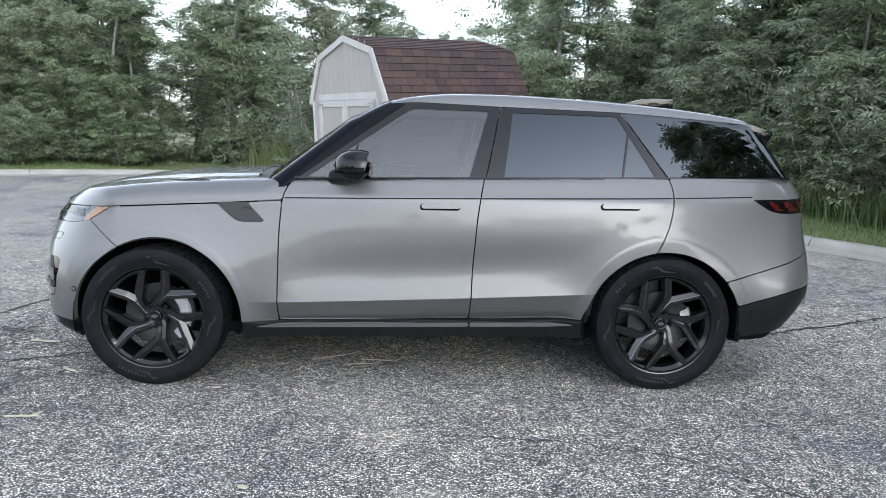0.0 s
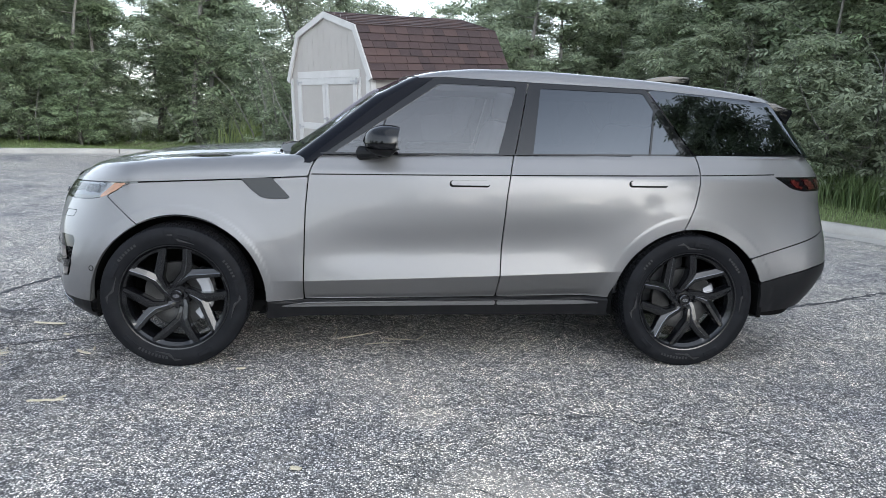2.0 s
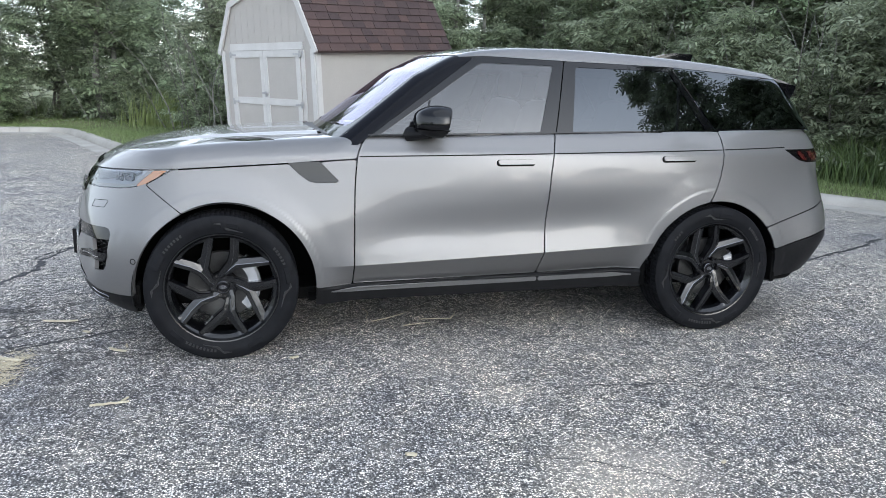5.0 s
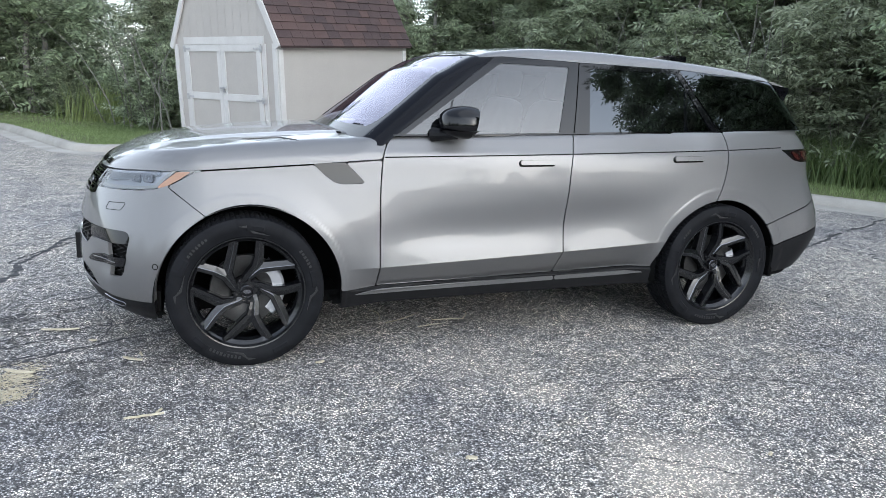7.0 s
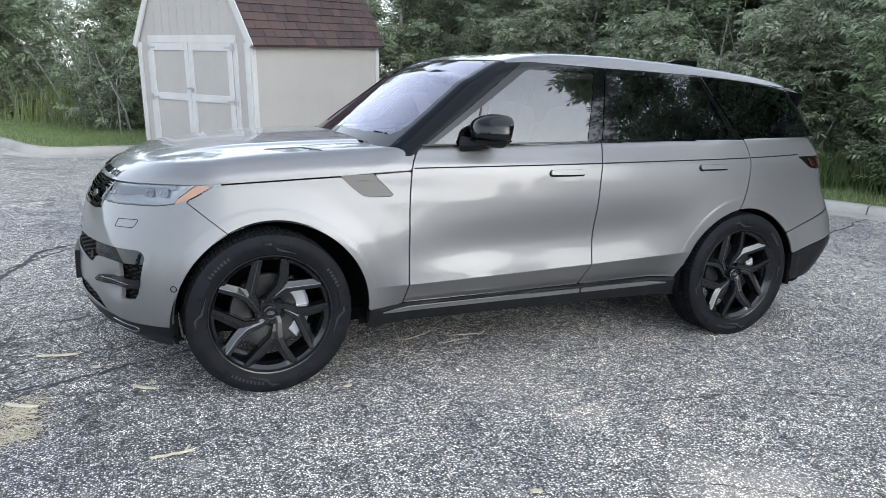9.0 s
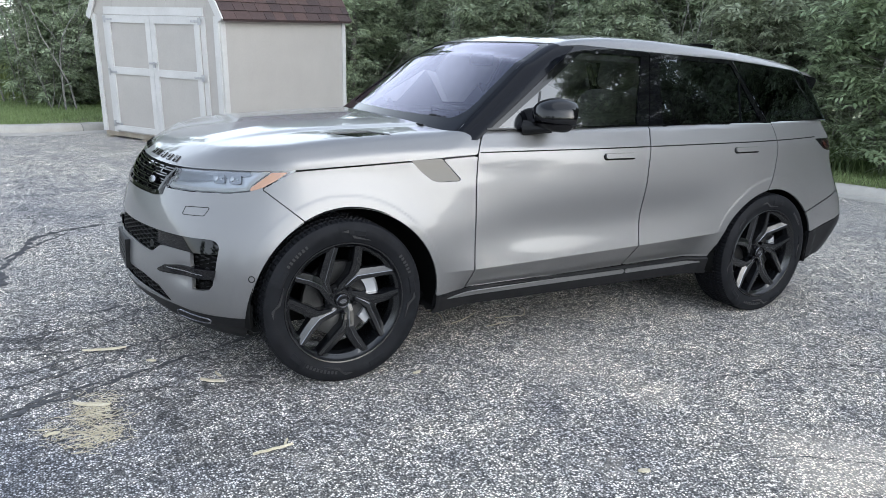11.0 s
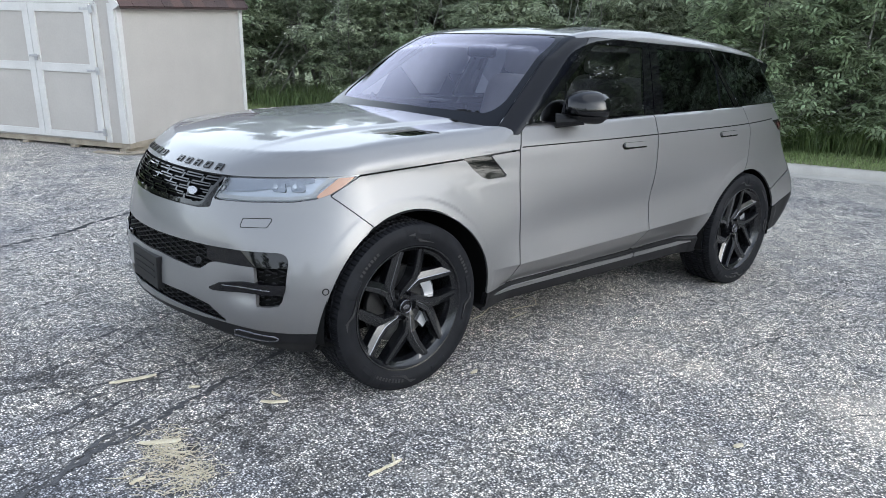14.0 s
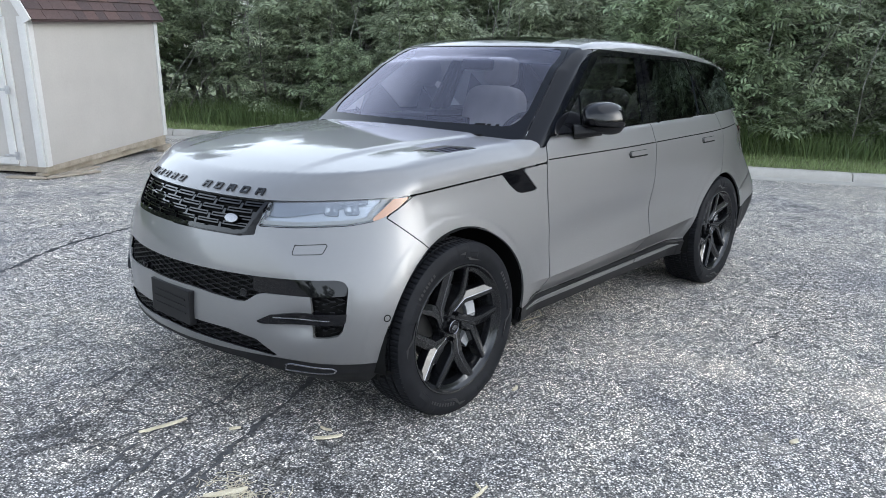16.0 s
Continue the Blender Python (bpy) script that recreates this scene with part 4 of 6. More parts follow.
screen_rays = across_rays(-0.86, 0.86, 1.17, 1.73, 0.45, -1.0)
on_screen = lambda p: most(X(p)[1] - (0.815 - 0.335 * (p[..., 2] - 1.21) - 0.03 * step(1.6, 1.7, p[..., 2])), p[..., 0] - screen_top(*X(p)[:2]) + 0.002, X(p)[2] * -1 + 1.200 - 0.01 * X(p)[1])
screen = panel("windscreen", cabin, screen_rays, on_screen, SCREEN, car, 0.0, 0.005, "clear windscreen with black border")
inner_w = lambda p: fillet(fillet(X(p)[1] - (0.765 - 0.31 * (p[..., 2] - 1.21)), 1.262 - p[..., 2], 0.09), p[..., 2] - 1.695 + 0.075 * X(p)[1] ** 2, 0.04)
panel("screen_border", cabin, screen_rays, lambda p: most(on_screen(p), -inner_w(p)), PILLAR, screen, 0.0, 0.001, "black printed border")
fine_rays = across_rays(-0.84, -0.44, 1.21, 1.29, 0.45, -1.0, 0.003, 0.003)
panel("screen_label", cabin, fine_rays, lambda p: most(np.abs(p[..., 1] + 0.800) - 0.010, np.abs(p[..., 2] - 1.229) - 0.016), LAMP, screen, 0.0, 0.002, "small pale printed label")
for y0, y1 in ((-0.552, -0.490), (-0.585, -0.562), (-0.632, -0.612)):
    panel("screen_mark", cabin, fine_rays, lambda p: most(y0 - p[..., 1], p[..., 1] - y1, np.abs(p[..., 2] - 1.264) - 0.006), MATT, screen, 0.0, 0.002, "dark printed mark")


def corner_rays(z0, z1, dz=0.010):
    """Rays round the corner between windscreen and side, row by row."""
    z = np.arange(z0, z1 + dz, dz)
    t = np.linspace(0, math.pi / 2, 44)
    o, d = np.zeros((len(t), len(z), 3)), np.zeros((len(t), len(z), 3))
    o[..., 0], o[..., 1], o[..., 2] = (a_line(z) + 0.30)[None], -0.42, z[None]
    d[..., 0], d[..., 1] = -np.sin(t)[:, None], -np.cos(t)[:, None]
    return o, d


panel("front_pillar", cabin, corner_rays(1.17, 1.72), lambda p: most(-on_screen(p) + 0.003, p[..., 0] - a_line(p[..., 2]) - 0.03 + G, np.where(p[..., 0] > screen_top(*X(p)[:2]), p[..., 2] - roof_edge(p[..., 0]) + 0.001, -1.0)), PILLAR, car, 0.02, 0.0, "gloss black front pillar", (1, -1))
panel("tailgate_glass", cabin, across_rays(-0.8, 0.8, 1.26, 1.62, 1.4, 1.0), lambda p: most(X(p)[1] - 0.72, p[..., 2] - 1.60, 1.27 - p[..., 2]), TINT, car, 0.0, 0.0, "dark tailgate window")
bm = bmesh.new()
sec = [(1.90, 1.640), (2.10, 1.622), (2.225, 1.594), (2.242, 1.582), (2.225, 1.570), (2.10, 1.585), (1.95, 1.60)]
rings = []
for y in np.linspace(-0.63, 0.63, 25):
    k = -0.075 * y * y
    rings.append([bm.verts.new((x - (0.10 * y * y if i in (2, 3, 4) else 0), y, z + k + 0.008)) for i, (x, z) in enumerate(sec)])
for a, b in zip(rings, rings[1:]):
    for i in range(len(sec)):
        bm.faces.new((a[i], a[(i + 1) % len(sec)], b[(i + 1) % len(sec)], b[i]))
bm.faces.new(rings[0])
bm.faces.new(rings[-1][::-1])
part("roof_spoiler", bm, PAINT, car, "silver roof spoiler", True)
for s in (1, -1):
    bm = bmesh.new()
    prism(bm, [(1.98, 1.598), (2.215, 1.566), (2.222, 1.545), (2.19, 1.475), (2.17, 1.470)], -0.640 * s, -0.615 * s, "y", 0.005)
    part("spoiler_wing", bm, GLOSS, car, "gloss black spoiler end", True)
bm = bmesh.new()
fin = [(1.42, 0.0), (1.50, 0.034), (1.58, 0.060), (1.67, 0.076), (1.79, 0.086), (1.802, 0.080), (1.79, 0.0)]
prism(bm, [(x, float(roof_z(x)) + z - 0.004) for x, z in fin], -0.035, 0.035, "y", 0.008)
part("aerial_fin", bm, GLOSS, car, "dark shark-fin aerial", True)

# mirrors
def squircle(t, p):
    c, q = math.cos(t), math.sin(t)
    return math.copysign(abs(c) ** (2 / p), c), math.copysign(abs(q) ** (2 / p), q)


for s in (1, -1):
    door = doors["front_door"][0 if s > 0 else 1]
    for nm, lo, hi, mat, lab in (("door_mirror", 0.30, 1.0, GLOSS, "gloss black door mirror"), ("mirror_base", -0.02, 0.28, PLASTIC, "black mirror underside")):
        bm = bmesh.new()
        rings = []
        for i in range(13):
            u = i / 12
            x = -0.462 + 0.182 * u
            k = (1 - (1 - u) ** 2.6) ** 0.5 * (1 - 0.06 * u) * (1 - 1.6 * max(0.0, u - 0.72) ** 2)
            ring = []
            for j in range(28):
                c, q = squircle(2 * math.pi * j / 28, 2.5)
                y = -0.995 * s + s * (0.108 * k * c + 0.035 * (1 - u) + 0.012 * q)
                z = 1.308 + 0.094 * k * q
                zc = 1.214 + 0.182 * lo, 1.214 + 0.182 * hi
                ring.append(bm.verts.new((x + 0.02 * (q if u > 0.9 else 0), y, min(max(z, zc[0]), zc[1]))))
            rings.append(ring)
        for a, b in zip(rings, rings[1:]):
            for j in range(28):
                bm.faces.new((a[j], a[(j + 1) % 28], b[(j + 1) % 28], b[j]))
        bm.faces.new(rings[0])
        bm.faces.new(rings[-1][::-1])
        bmesh.ops.remove_doubles(bm, verts=bm.verts, dist=0.0004)
        ob = part(nm, bm, mat, car if nm == "door_mirror" else mir, lab, True, 60)
        if nm == "door_mirror":
            mir = ob
    bm = bmesh.new()
    tube(bm, [(-0.47, -0.875 * s, 1.232), (-0.41, -0.94 * s, 1.236), (-0.37, -0.98 * s, 1.25)], [0.042, 0.03, 0.036], 12)
    part("mirror_arm", bm, PLASTIC, mir)

# handles
for nm, x0, x1 in (("front_door", 0.040, 0.262), ("rear_door", 1.092, 1.318)):
    for door, s in zip(doors[nm], (1, -1)):
        zc = waist_z(np.array(x0)) - 0.041
        shp = lambda p, g: np.hypot(np.maximum(np.abs(p[..., 0] - (x0 + x1) / 2) - (x1 - x0) / 2 + 0.013, 0), p[..., 2] - zc - 0.012 * (p[..., 0] - x0)) - 0.0135 + g
        r = side_rays(x0 - 0.02, x1 + 0.02, zc - 0.03, zc + 0.03, 0.004, 0.003)
        # shade of the recess, laid on the door as a black outline shifted down
        panel("handle_recess", body, r, lambda p: shp(p + np.array([0.004, 0, 0.006]), -0.0055), MATT, door, 0.0, -0.0008, "flat black shape for the shade round the handle", (s,))
        panel("door_handle", body, r, lambda p: shp(p, 0.0), PAINT, door, 0.014, -0.012, "flush silver door handle", (s,))


# ---------------------------------------------------------------- wheels
def make_tyre():
    """A low-profile tyre turned about the y axis, with grooves and lugs; outer face towards -y."""
    steps = 400
    prof = [(0.296, -0.105), (0.303, -0.122), (0.318, -0.131), (0.335, -0.134), (0.340, -0.1365), (0.362, -0.1375), (0.372, -0.135), (0.388, -0.130), (0.400, -0.122), (0.4045, -0.112)]
    for c in (-0.075, -0.028, 0.028, 0.075):
        prof += [(0.408, c - 0.008), (0.400, c - 0.006), (0.400, c + 0.006), (0.408, c + 0.008)]
    prof += [(0.4035, 0.108), (0.397, 0.119), (0.372, 0.135), (0.335, 0.134), (0.303, 0.122), (0.296, 0.105)]
    n = len(prof)
    v, f = [], []
    for k in range(steps):
        a = 2 * math.pi * k / steps
        for i, (r, y) in enumerate(prof):
            if k % 4 == 0 and (8 <= i <= n - 5) and r > 0.401:
                r -= 0.006
            if 4 <= i <= 5 and k % 80 in range(4, 20):
                y -= 0.003
            if 6 <= i <= 7 and k % 80 in range(16, 28):
                y -= 0.003
            v.append((r * math.cos(a), y, r * math.sin(a)))
    for k in range(steps):
        for i in range(n - 1):
            f.append((k * n + i, k * n + i + 1, (k + 1) % steps * n + i + 1, (k + 1) % steps * n + i))
    me = mesh_of("tyre", v, f, RUBBER, True)
    me.set_sharp_from_angle(angle=radians(28))
    return me


def turned(name, prof, mat, steps=72):
    v, f = lathe(prof, steps)
    me = mesh_of(name, v, f, mat, True)
    me.set_sharp_from_angle(angle=radians(30))
    return me


def spoke_arm(bm, pts, widths, fronts, depth, notch):
    """A tapering arm with a crest and one broad sloping flank on the notch side: pts in the wheel's plane (x, z), fronts its outer y."""
    rings = []
    for i, (p, w, y) in enumerate(zip(pts, widths, fronts)):
        a, b = pts[max(i - 1, 0)], pts[min(i + 1, len(pts) - 1)]
        d = (Vector(b) - Vector(a)).normalized()
        u = Vector((-d.y, d.x))
        sec = [(-0.5, depth), (-0.5, 0.010), (-0.42, 0.0), (-0.06, 0.0), (-0.01, 0.002), (0.5, 0.014), (0.5, depth)]
        rings.append([bm.verts.new((p[0] + u.x * w * s * notch, y + t, p[1] + u.y * w * s * notch)) for s, t in sec])
    for a, b in zip(rings, rings[1:]):
        for k in range(7):
            f = bm.faces.new((a[k], a[(k + 1) % 7], b[(k + 1) % 7], b[k]))
            # the bright strip along the crest is a highlight put in as colour
            f.material_index = 1 if k == 3 else 0
    bm.faces.new(rings[0])
    bm.faces.new(rings[-1][::-1])


def polar(r, deg):
    return (r * math.cos(radians(deg)), r * math.sin(radians(deg)))


def make_wheel(turn):
    """A wheel at the origin, outer side towards -y; turn sets the spokes."""
    hub = new("wheel")
    part("tyre", make_tyre(), RUBBER, hub, "low-profile black tyre with fine tread")
    for mid, count, r in ((33, 6, 0.352), (-108, 9, 0.350), (137, 7, 0.356)):
        for k in range(count):
            t = mid + turn + 18 + (k - count / 2) * 3.2
            q = polar(r, t)
            bm = bmesh.new()
            box(bm, (-0.0055, -0.1385, -0.007 - 0.002 * (k % 2)), (0.0055, -0.130, 0.007), pose(q[0], 0, q[1], 0, 90 - t, 0))
            part("sidewall_mark", bm, MARKS, hub)
    for mid in (8, 98, 188, 278):
        bm = bmesh.new()
        prism(bm, [polar(rr, mid + turn + tt) for rr, tt in ((0.328, -9), (0.334, 4), (0.366, 11), (0.360, 17), (0.352, 10), (0.338, 8), (0.326, 6))], -0.1392, -0.128, "y")
        part("sidewall_flash", bm, MARKS, hub, "smooth raised sidewall flash")
    part("rim", turned("rim", [(0.300, -0.118), (0.306, -0.122), (0.303, -0.126), (0.296, -0.124), (0.290, -0.112), (0.284, -0.104), (0.276, -0.098), (0.268, -0.060), (0.262, 0.05), (0.285, 0.11)], ALLOY), ALLOY, hub, "satin black alloy rim")
    for k in range(5):
        base_a = turn + 72 * k
        bm = bmesh.new()
        root = [polar(0.040, base_a + 48), polar(0.068, base_a + 33), polar(0.105, base_a + 20)]
        spoke_arm(bm, root + [polar(0.140, base_a + 15.5), polar(0.20, base_a + 18.5), polar(0.286, base_a + 23.5)], [0.050, 0.056, 0.060, 0.058, 0.052, 0.048], [-0.064, -0.073, -0.082, -0.089, -0.098, -0.110], 0.060, -1)
        part("spoke", bm, ALLOY, hub).data.materials.append(EDGE)
        bm = bmesh.new()
        p0, p1 = Vector(polar(0.142, base_a + 8)), Vector(polar(0.285, base_a - 23))
        spoke_arm(bm, [polar(0.072, base_a + 27), polar(0.105, base_a + 16)] + [tuple(p0.lerp(p1, t)) for t in (0.0, 0.18, 0.5, 0.8, 1.0)], [0.034, 0.046, 0.054, 0.054, 0.051, 0.048, 0.046], [-0.073, -0.081, -0.087, -0.090, -0.097, -0.103, -0.109], 0.060, 1)
        part("spoke", bm, ALLOY, hub).data.materials.append(EDGE)
        bm = bmesh.new()
        a0, a1 = base_a - 21, base_a + 20
        v = []
        for t in np.linspace(a0, a1, 12):
            k = abs(2 * (t - a0) / (a1 - a0) - 1) ** 6
            v.append([bm.verts.new((*polar(r, t)[:1], y, polar(r, t)[1])) for r, y in ((0.286, -0.106), (0.270 - 0.012 * k, -0.092), (0.262 - 0.012 * k, -0.060), (0.286, -0.060))])
        for a, b in zip(v, v[1:]):
            for q in range(4):
                bm.faces.new((a[q], a[(q + 1) % 4], b[(q + 1) % 4], b[q]))
        part("rim_web", bm, ALLOY, hub)
        bm = bmesh.new()
        q = polar(0.063, base_a + 5)
        bmesh.ops.create_cone(bm, cap_ends=True, segments=6, radius1=0.012, radius2=0.010, depth=0.022, matrix=pose(q[0], -0.076, q[1], 90, 0, 0))
        part("wheel_nut", bm, GLOSS, hub)
    part("hub_disc", turned("hub_disc", [(0.001, -0.064), (0.072, -0.062), (0.076, -0.050), (0.076, 0.0)], ALLOY, 40), ALLOY, hub)
    part("hub_cap", turned("hub_cap", [(0.0005, -0.088), (0.026, -0.088), (0.030, -0.085), (0.033, -0.086), (0.036, -0.078), (0.037, -0.06)], GLOSS, 40), GLOSS, hub, "round hub cap")
    part("cap_ring", turned("cap_ring", [(0.030, -0.0862), (0.032, -0.0888), (0.034, -0.0865)], EDGE, 40), EDGE, hub, "thin silver ring")
    part("cap_badge", turned_oval(0.019, 0.011, -0.0895, 0.003), EDGE, hub, "small oval emblem")
    part("brake_disc", turned("brake_disc", [(0.08, -0.022), (0.10, -0.030), (0.185, -0.030), (0.188, -0.026), (0.188, -0.004), (0.10, -0.004)], STEEL, 60), STEEL, hub, "grey brake disc")
    return hub


def turned_oval(a, b, y, depth):
    bm = bmesh.new()
    prism(bm, [(a * math.cos(t), b * math.sin(t)) for t in np.linspace(0, 2 * math.pi, 25)[:-1]], y, y + depth, "y")
    me = bpy.data.meshes.new("oval")
    bmesh.ops.recalc_face_normals(bm, faces=bm.faces)
    bm.to_mesh(me)
    bm.free()
    me.materials.append(EDGE)
    return me


for x, turn in ((AXLE_F, -19.5), (AXLE_R, -8.5)):
    for s in (1, -1):
        w = make_wheel(turn)
        w.parent = car
        w["label"] = "black five-spoke alloy wheel with low-profile tyre"
        w.matrix_basis = pose(x, -0.855 * s, 0.402, 0, 0, 0 if s > 0 else 180)
        bm = bmesh.new()
        ang, span = (2, 98) if x < 0 else (10, 38)
        for k in range(9):
            t0, t1 = radians(ang + span * (k / 9 - 0.5)), radians(ang + span * ((k + 1) / 9 - 0.5))
            sec = [[bm.verts.new((r * math.cos(t), y, r * math.sin(t))) for r, y in ((0.138, -0.050), (0.190, -0.054), (0.202, -0.045), (0.202, 0.03), (0.138, 0.03))] for t in (t0, t1)]
            for q in range(5):
                bm.faces.new((sec[0][q], sec[0][(q + 1) % 5], sec[1][(q + 1) % 5], sec[1][q]))
        bmesh.ops.remove_doubles(bm, verts=bm.verts, dist=1e-5)
        cal = part("brake_caliper", bm, LAMP, car, "silver brake caliper", True)
        cal.matrix_basis = pose(x, -0.855 * s, 0.402, 0, 0, 0 if s > 0 else 180)
        v, f = [], []
        n = 48
        cx, r = (-1.475, 0.4685) if x < 0 else (1.497, 0.4715)
        for i in range(n + 1):
            t = math.pi * (1.16 - 1.32 * i / n)
            for y, rr in ((-0.962 * s, r), (-0.90 * s, r + 0.02), (-0.52 * s, r + 0.02), (-0.51 * s, 0.12)):
                v.append((cx + rr * math.cos(t) * (1.028 if x < 0 else 1.0), y, max(0.31, HUB_Z + rr * math.sin(t))))
        f = [(4 * i + k, 4 * i + k + 1, 4 * i + k + 5, 4 * i + k + 4) for i in range(n) for k in range(3)]
        part("arch_liner", mesh_of("arch_liner", v, f, MATT, True), MATT, car, "black wheel arch liner")

boxed("underbody", (-1.9, -0.78, 0.27), (2.15, 0.78, 0.34), MATT, car, 0.01)
for s in (1, -1):
    boxed("mud_flap", (-1.945, -0.90, 0.27), (-1.925, -0.78, 0.42), MATT, car, 0.008, Matrix.Diagonal((1, s, 1, 1)))
    boxed("rear_flap", (1.955, -0.955, 0.30), (1.985, -0.75, 0.50), MATT, car, 0.008, Matrix.Diagonal((1, s, 1, 1)))
    boxed("exhaust_tip", (2.33, -0.78, 0.50), (2.47, -0.56, 0.565), CHROME, car, 0.012, Matrix.Diagonal((1, s, 1, 1)), "bright exhaust tip")


# ---------------------------------------------------------------- inside the car
def cushion(name, size, m, mat, parent, label="", puff=0.35):
    """A padded block: a rounded box with a soft crown."""
    bm = bmesh.new()
    bmesh.ops.create_cube(bm, size=1)
    bmesh.ops.subdivide_edges(bm, edges=bm.edges, cuts=7, use_grid_fill=True)
    for v in bm.verts:
        c = v.co * 2
        n = (abs(c.x) ** 5 + abs(c.y) ** 5 + abs(c.z) ** 5) ** 0.2
        u = c / max(n, 1e-6) * max(abs(c.x), abs(c.y), abs(c.z))
        v.co = Vector((u.x * size[0], u.y * size[1], u.z * size[2])) / 2
    bmesh.ops.transform(bm, matrix=m, verts=bm.verts)
    return part(name, bm, mat, parent, label, True, 60)


for x, y, back in ((0.12, -0.40, 14), (0.12, 0.40, 14), (1.05, -0.42, 16), (1.05, 0.0, 16), (1.05, 0.42, 16)):
    seat = new("seat")
    seat.parent = car
    seat["label"] = "ivory leather seat"
    w = 0.52 if x < 1 else 0.42
    cushion("seat_cushion", (0.54, w, 0.18), pose(x, y, 0.80, 0, -8, 0), LEATHER, seat)
    cushion("backrest", (0.17, w, 0.66), pose(x + 0.33, y, 1.10, 0, back, 0), LEATHER, seat)
    cushion("headrest", (0.11, 0.27 if x < 1 else 0.24, 0.20), pose(x + 0.435, y, 1.53, 0, 8, 0), LEATHER, seat)
bm = bmesh.new()
sec = [(-0.93, 1.00), (-0.93, 1.185), (-0.70, 1.195), (-0.48, 1.185), (-0.40, 1.14), (-0.38, 1.05), (-0.46, 0.75)]
prism(bm, sec, -0.80, 0.80, "y", 0.02)
part("dashboard", bm, DASH, car, "dark grey dashboard", True)
bm = bmesh.new()
box(bm, (-0.46, -0.12, 1.10), (-0.43, 0.22, 1.26), None, 0.006)
part("centre_screen", bm, GLOSS, car, "dark touch screen")
v, f = [], []
for i in range(40):
    a = 2 * math.pi * i / 40
    for j in range(8):
        b = 2 * math.pi * j / 8
        r = 0.175 + 0.016 * math.cos(b)
        v.append((0.016 * math.sin(b), r * math.cos(a), r * math.sin(a)))
f = [(i * 8 + j, i * 8 + (j + 1) % 8, (i + 1) % 40 * 8 + (j + 1) % 8, (i + 1) % 40 * 8 + j) for i in range(40) for j in range(8)]
wheel_rim = part("steering_wheel", mesh_of("steering_wheel", v, f, CABIN, True), CABIN, car, "dark steering wheel")
wheel_rim.matrix_basis = pose(-0.27, -0.40, 1.13, 0, 24, 0)
cushion("wheel_boss", (0.05, 0.16, 0.12), pose(0, 0, 0), CABIN, wheel_rim)
for a in (0, 180, 270):
    boxed("wheel_spoke", (-0.01, 0.04, -0.02), (0.01, 0.17, 0.02), CABIN, wheel_rim, 0.004, pose(0, 0, 0, a, 0, 0))
cushion("mirror_housing", (0.05, 0.24, 0.075), pose(-0.22, 0.0, 1.575, 0, 10, 0), CABIN, car, "interior mirror")
boxed("cabin_floor", (-0.9, -0.78, 0.36), (2.1, 0.78, 0.42), CABIN, car)
boxed("cabin_sides", (-0.72, -0.84, 0.42), (1.5, -0.81, 1.19), CABIN, car)
boxed("cabin_sides", (-0.72, 0.81, 0.42), (1.5, 0.84, 1.19), CABIN, car)
panel("headliner", cabin, fan_rays(ROOF_X, [0] * len(ROOF_X), 1.25, 66, 3.0), lambda p: most(0.46 - X(p)[1], 1.60 - p[..., 2], -0.05 - p[..., 0], p[..., 0] - 2.0), LEATHER, car, 0.0, 0.03, "pale headliner")
boxed("cabin_rear", (1.95, -0.7, 0.42), (2.0, 0.7, 1.22), CABIN, car)

# raised shapes where the maker's name stands, and the oval emblem
def nose_point(y, z):
    o = np.array([[[-1.7, y, z]]])
    p = cast(body, o, np.array([[[-1.0, 0, 0]]]))
    return Vector(p[0, 0]), Vector(slope(body, p)[0, 0])


for i, y in enumerate([g * (0.105 + 0.081 * k) for g in (-1, 1) for k in range(5)]):
    p, nrm = nose_point(y, 1.036)
    bm = bmesh.new()
    up = Vector((0, 0, 1)) - nrm * nrm.z
    up.normalize()
    sd = up.cross(nrm)
    m = Matrix((( *sd, 0), (*up, 0), (*nrm, 0), (0, 0, 0, 1))).transposed()
    m.translation = p
    for lo, hi in (((-0.021, -0.018, 0.0), (-0.012, 0.018, 0.006)), ((0.010, -0.018, 0.0), (0.019, 0.018, 0.006)), ((-0.0119, 0.009, 0.0), (0.0099, 0.018, 0.006)), ((-0.0119, -0.018, 0.0), (0.0099, -0.009, 0.006)) if i % 2 else ((-0.0119, -0.004, 0.0), (0.0099, 0.004, 0.006))):
        box(bm, lo, hi, m)
    part("name_bar", bm, GLOSS, hood, "raised black badge bar")
p, nrm = nose_point(-0.365, 0.930)
bm = bmesh.new()
prism(bm, [(0.035 * math.cos(t), 0.0185 * math.sin(t)) for t in np.linspace(0, 2 * math.pi, 29)[:-1]], 0, 0.006, "z", 0.002)
emb = part("grille_badge", bm, EDGE, grille, "small oval silver emblem", True)
up = (Vector((0, 0, 1)) - nrm * nrm.z).normalized()
sd = up.cross(nrm)
m = Matrix(((*sd, 0), (*up, 0), (*nrm, 0), (0, 0, 0, 1))).transposed()
m.translation = p + nrm * 0.004
emb.matrix_basis = m
# plate bracket, offset towards the driver's side
bm = bmesh.new()
box(bm, (-2.394, -0.215, 0.452), (-2.360, 0.110, 0.604), None, 0.006)
for z in (0.50, 0.53, 0.56):
    box(bm, (-2.3975, -0.18, z - 0.003), (-2.3935, 0.075, z + 0.003), None, 0.001)
part("plate_bracket", bm, PLASTIC, car, "empty black licence plate bracket")


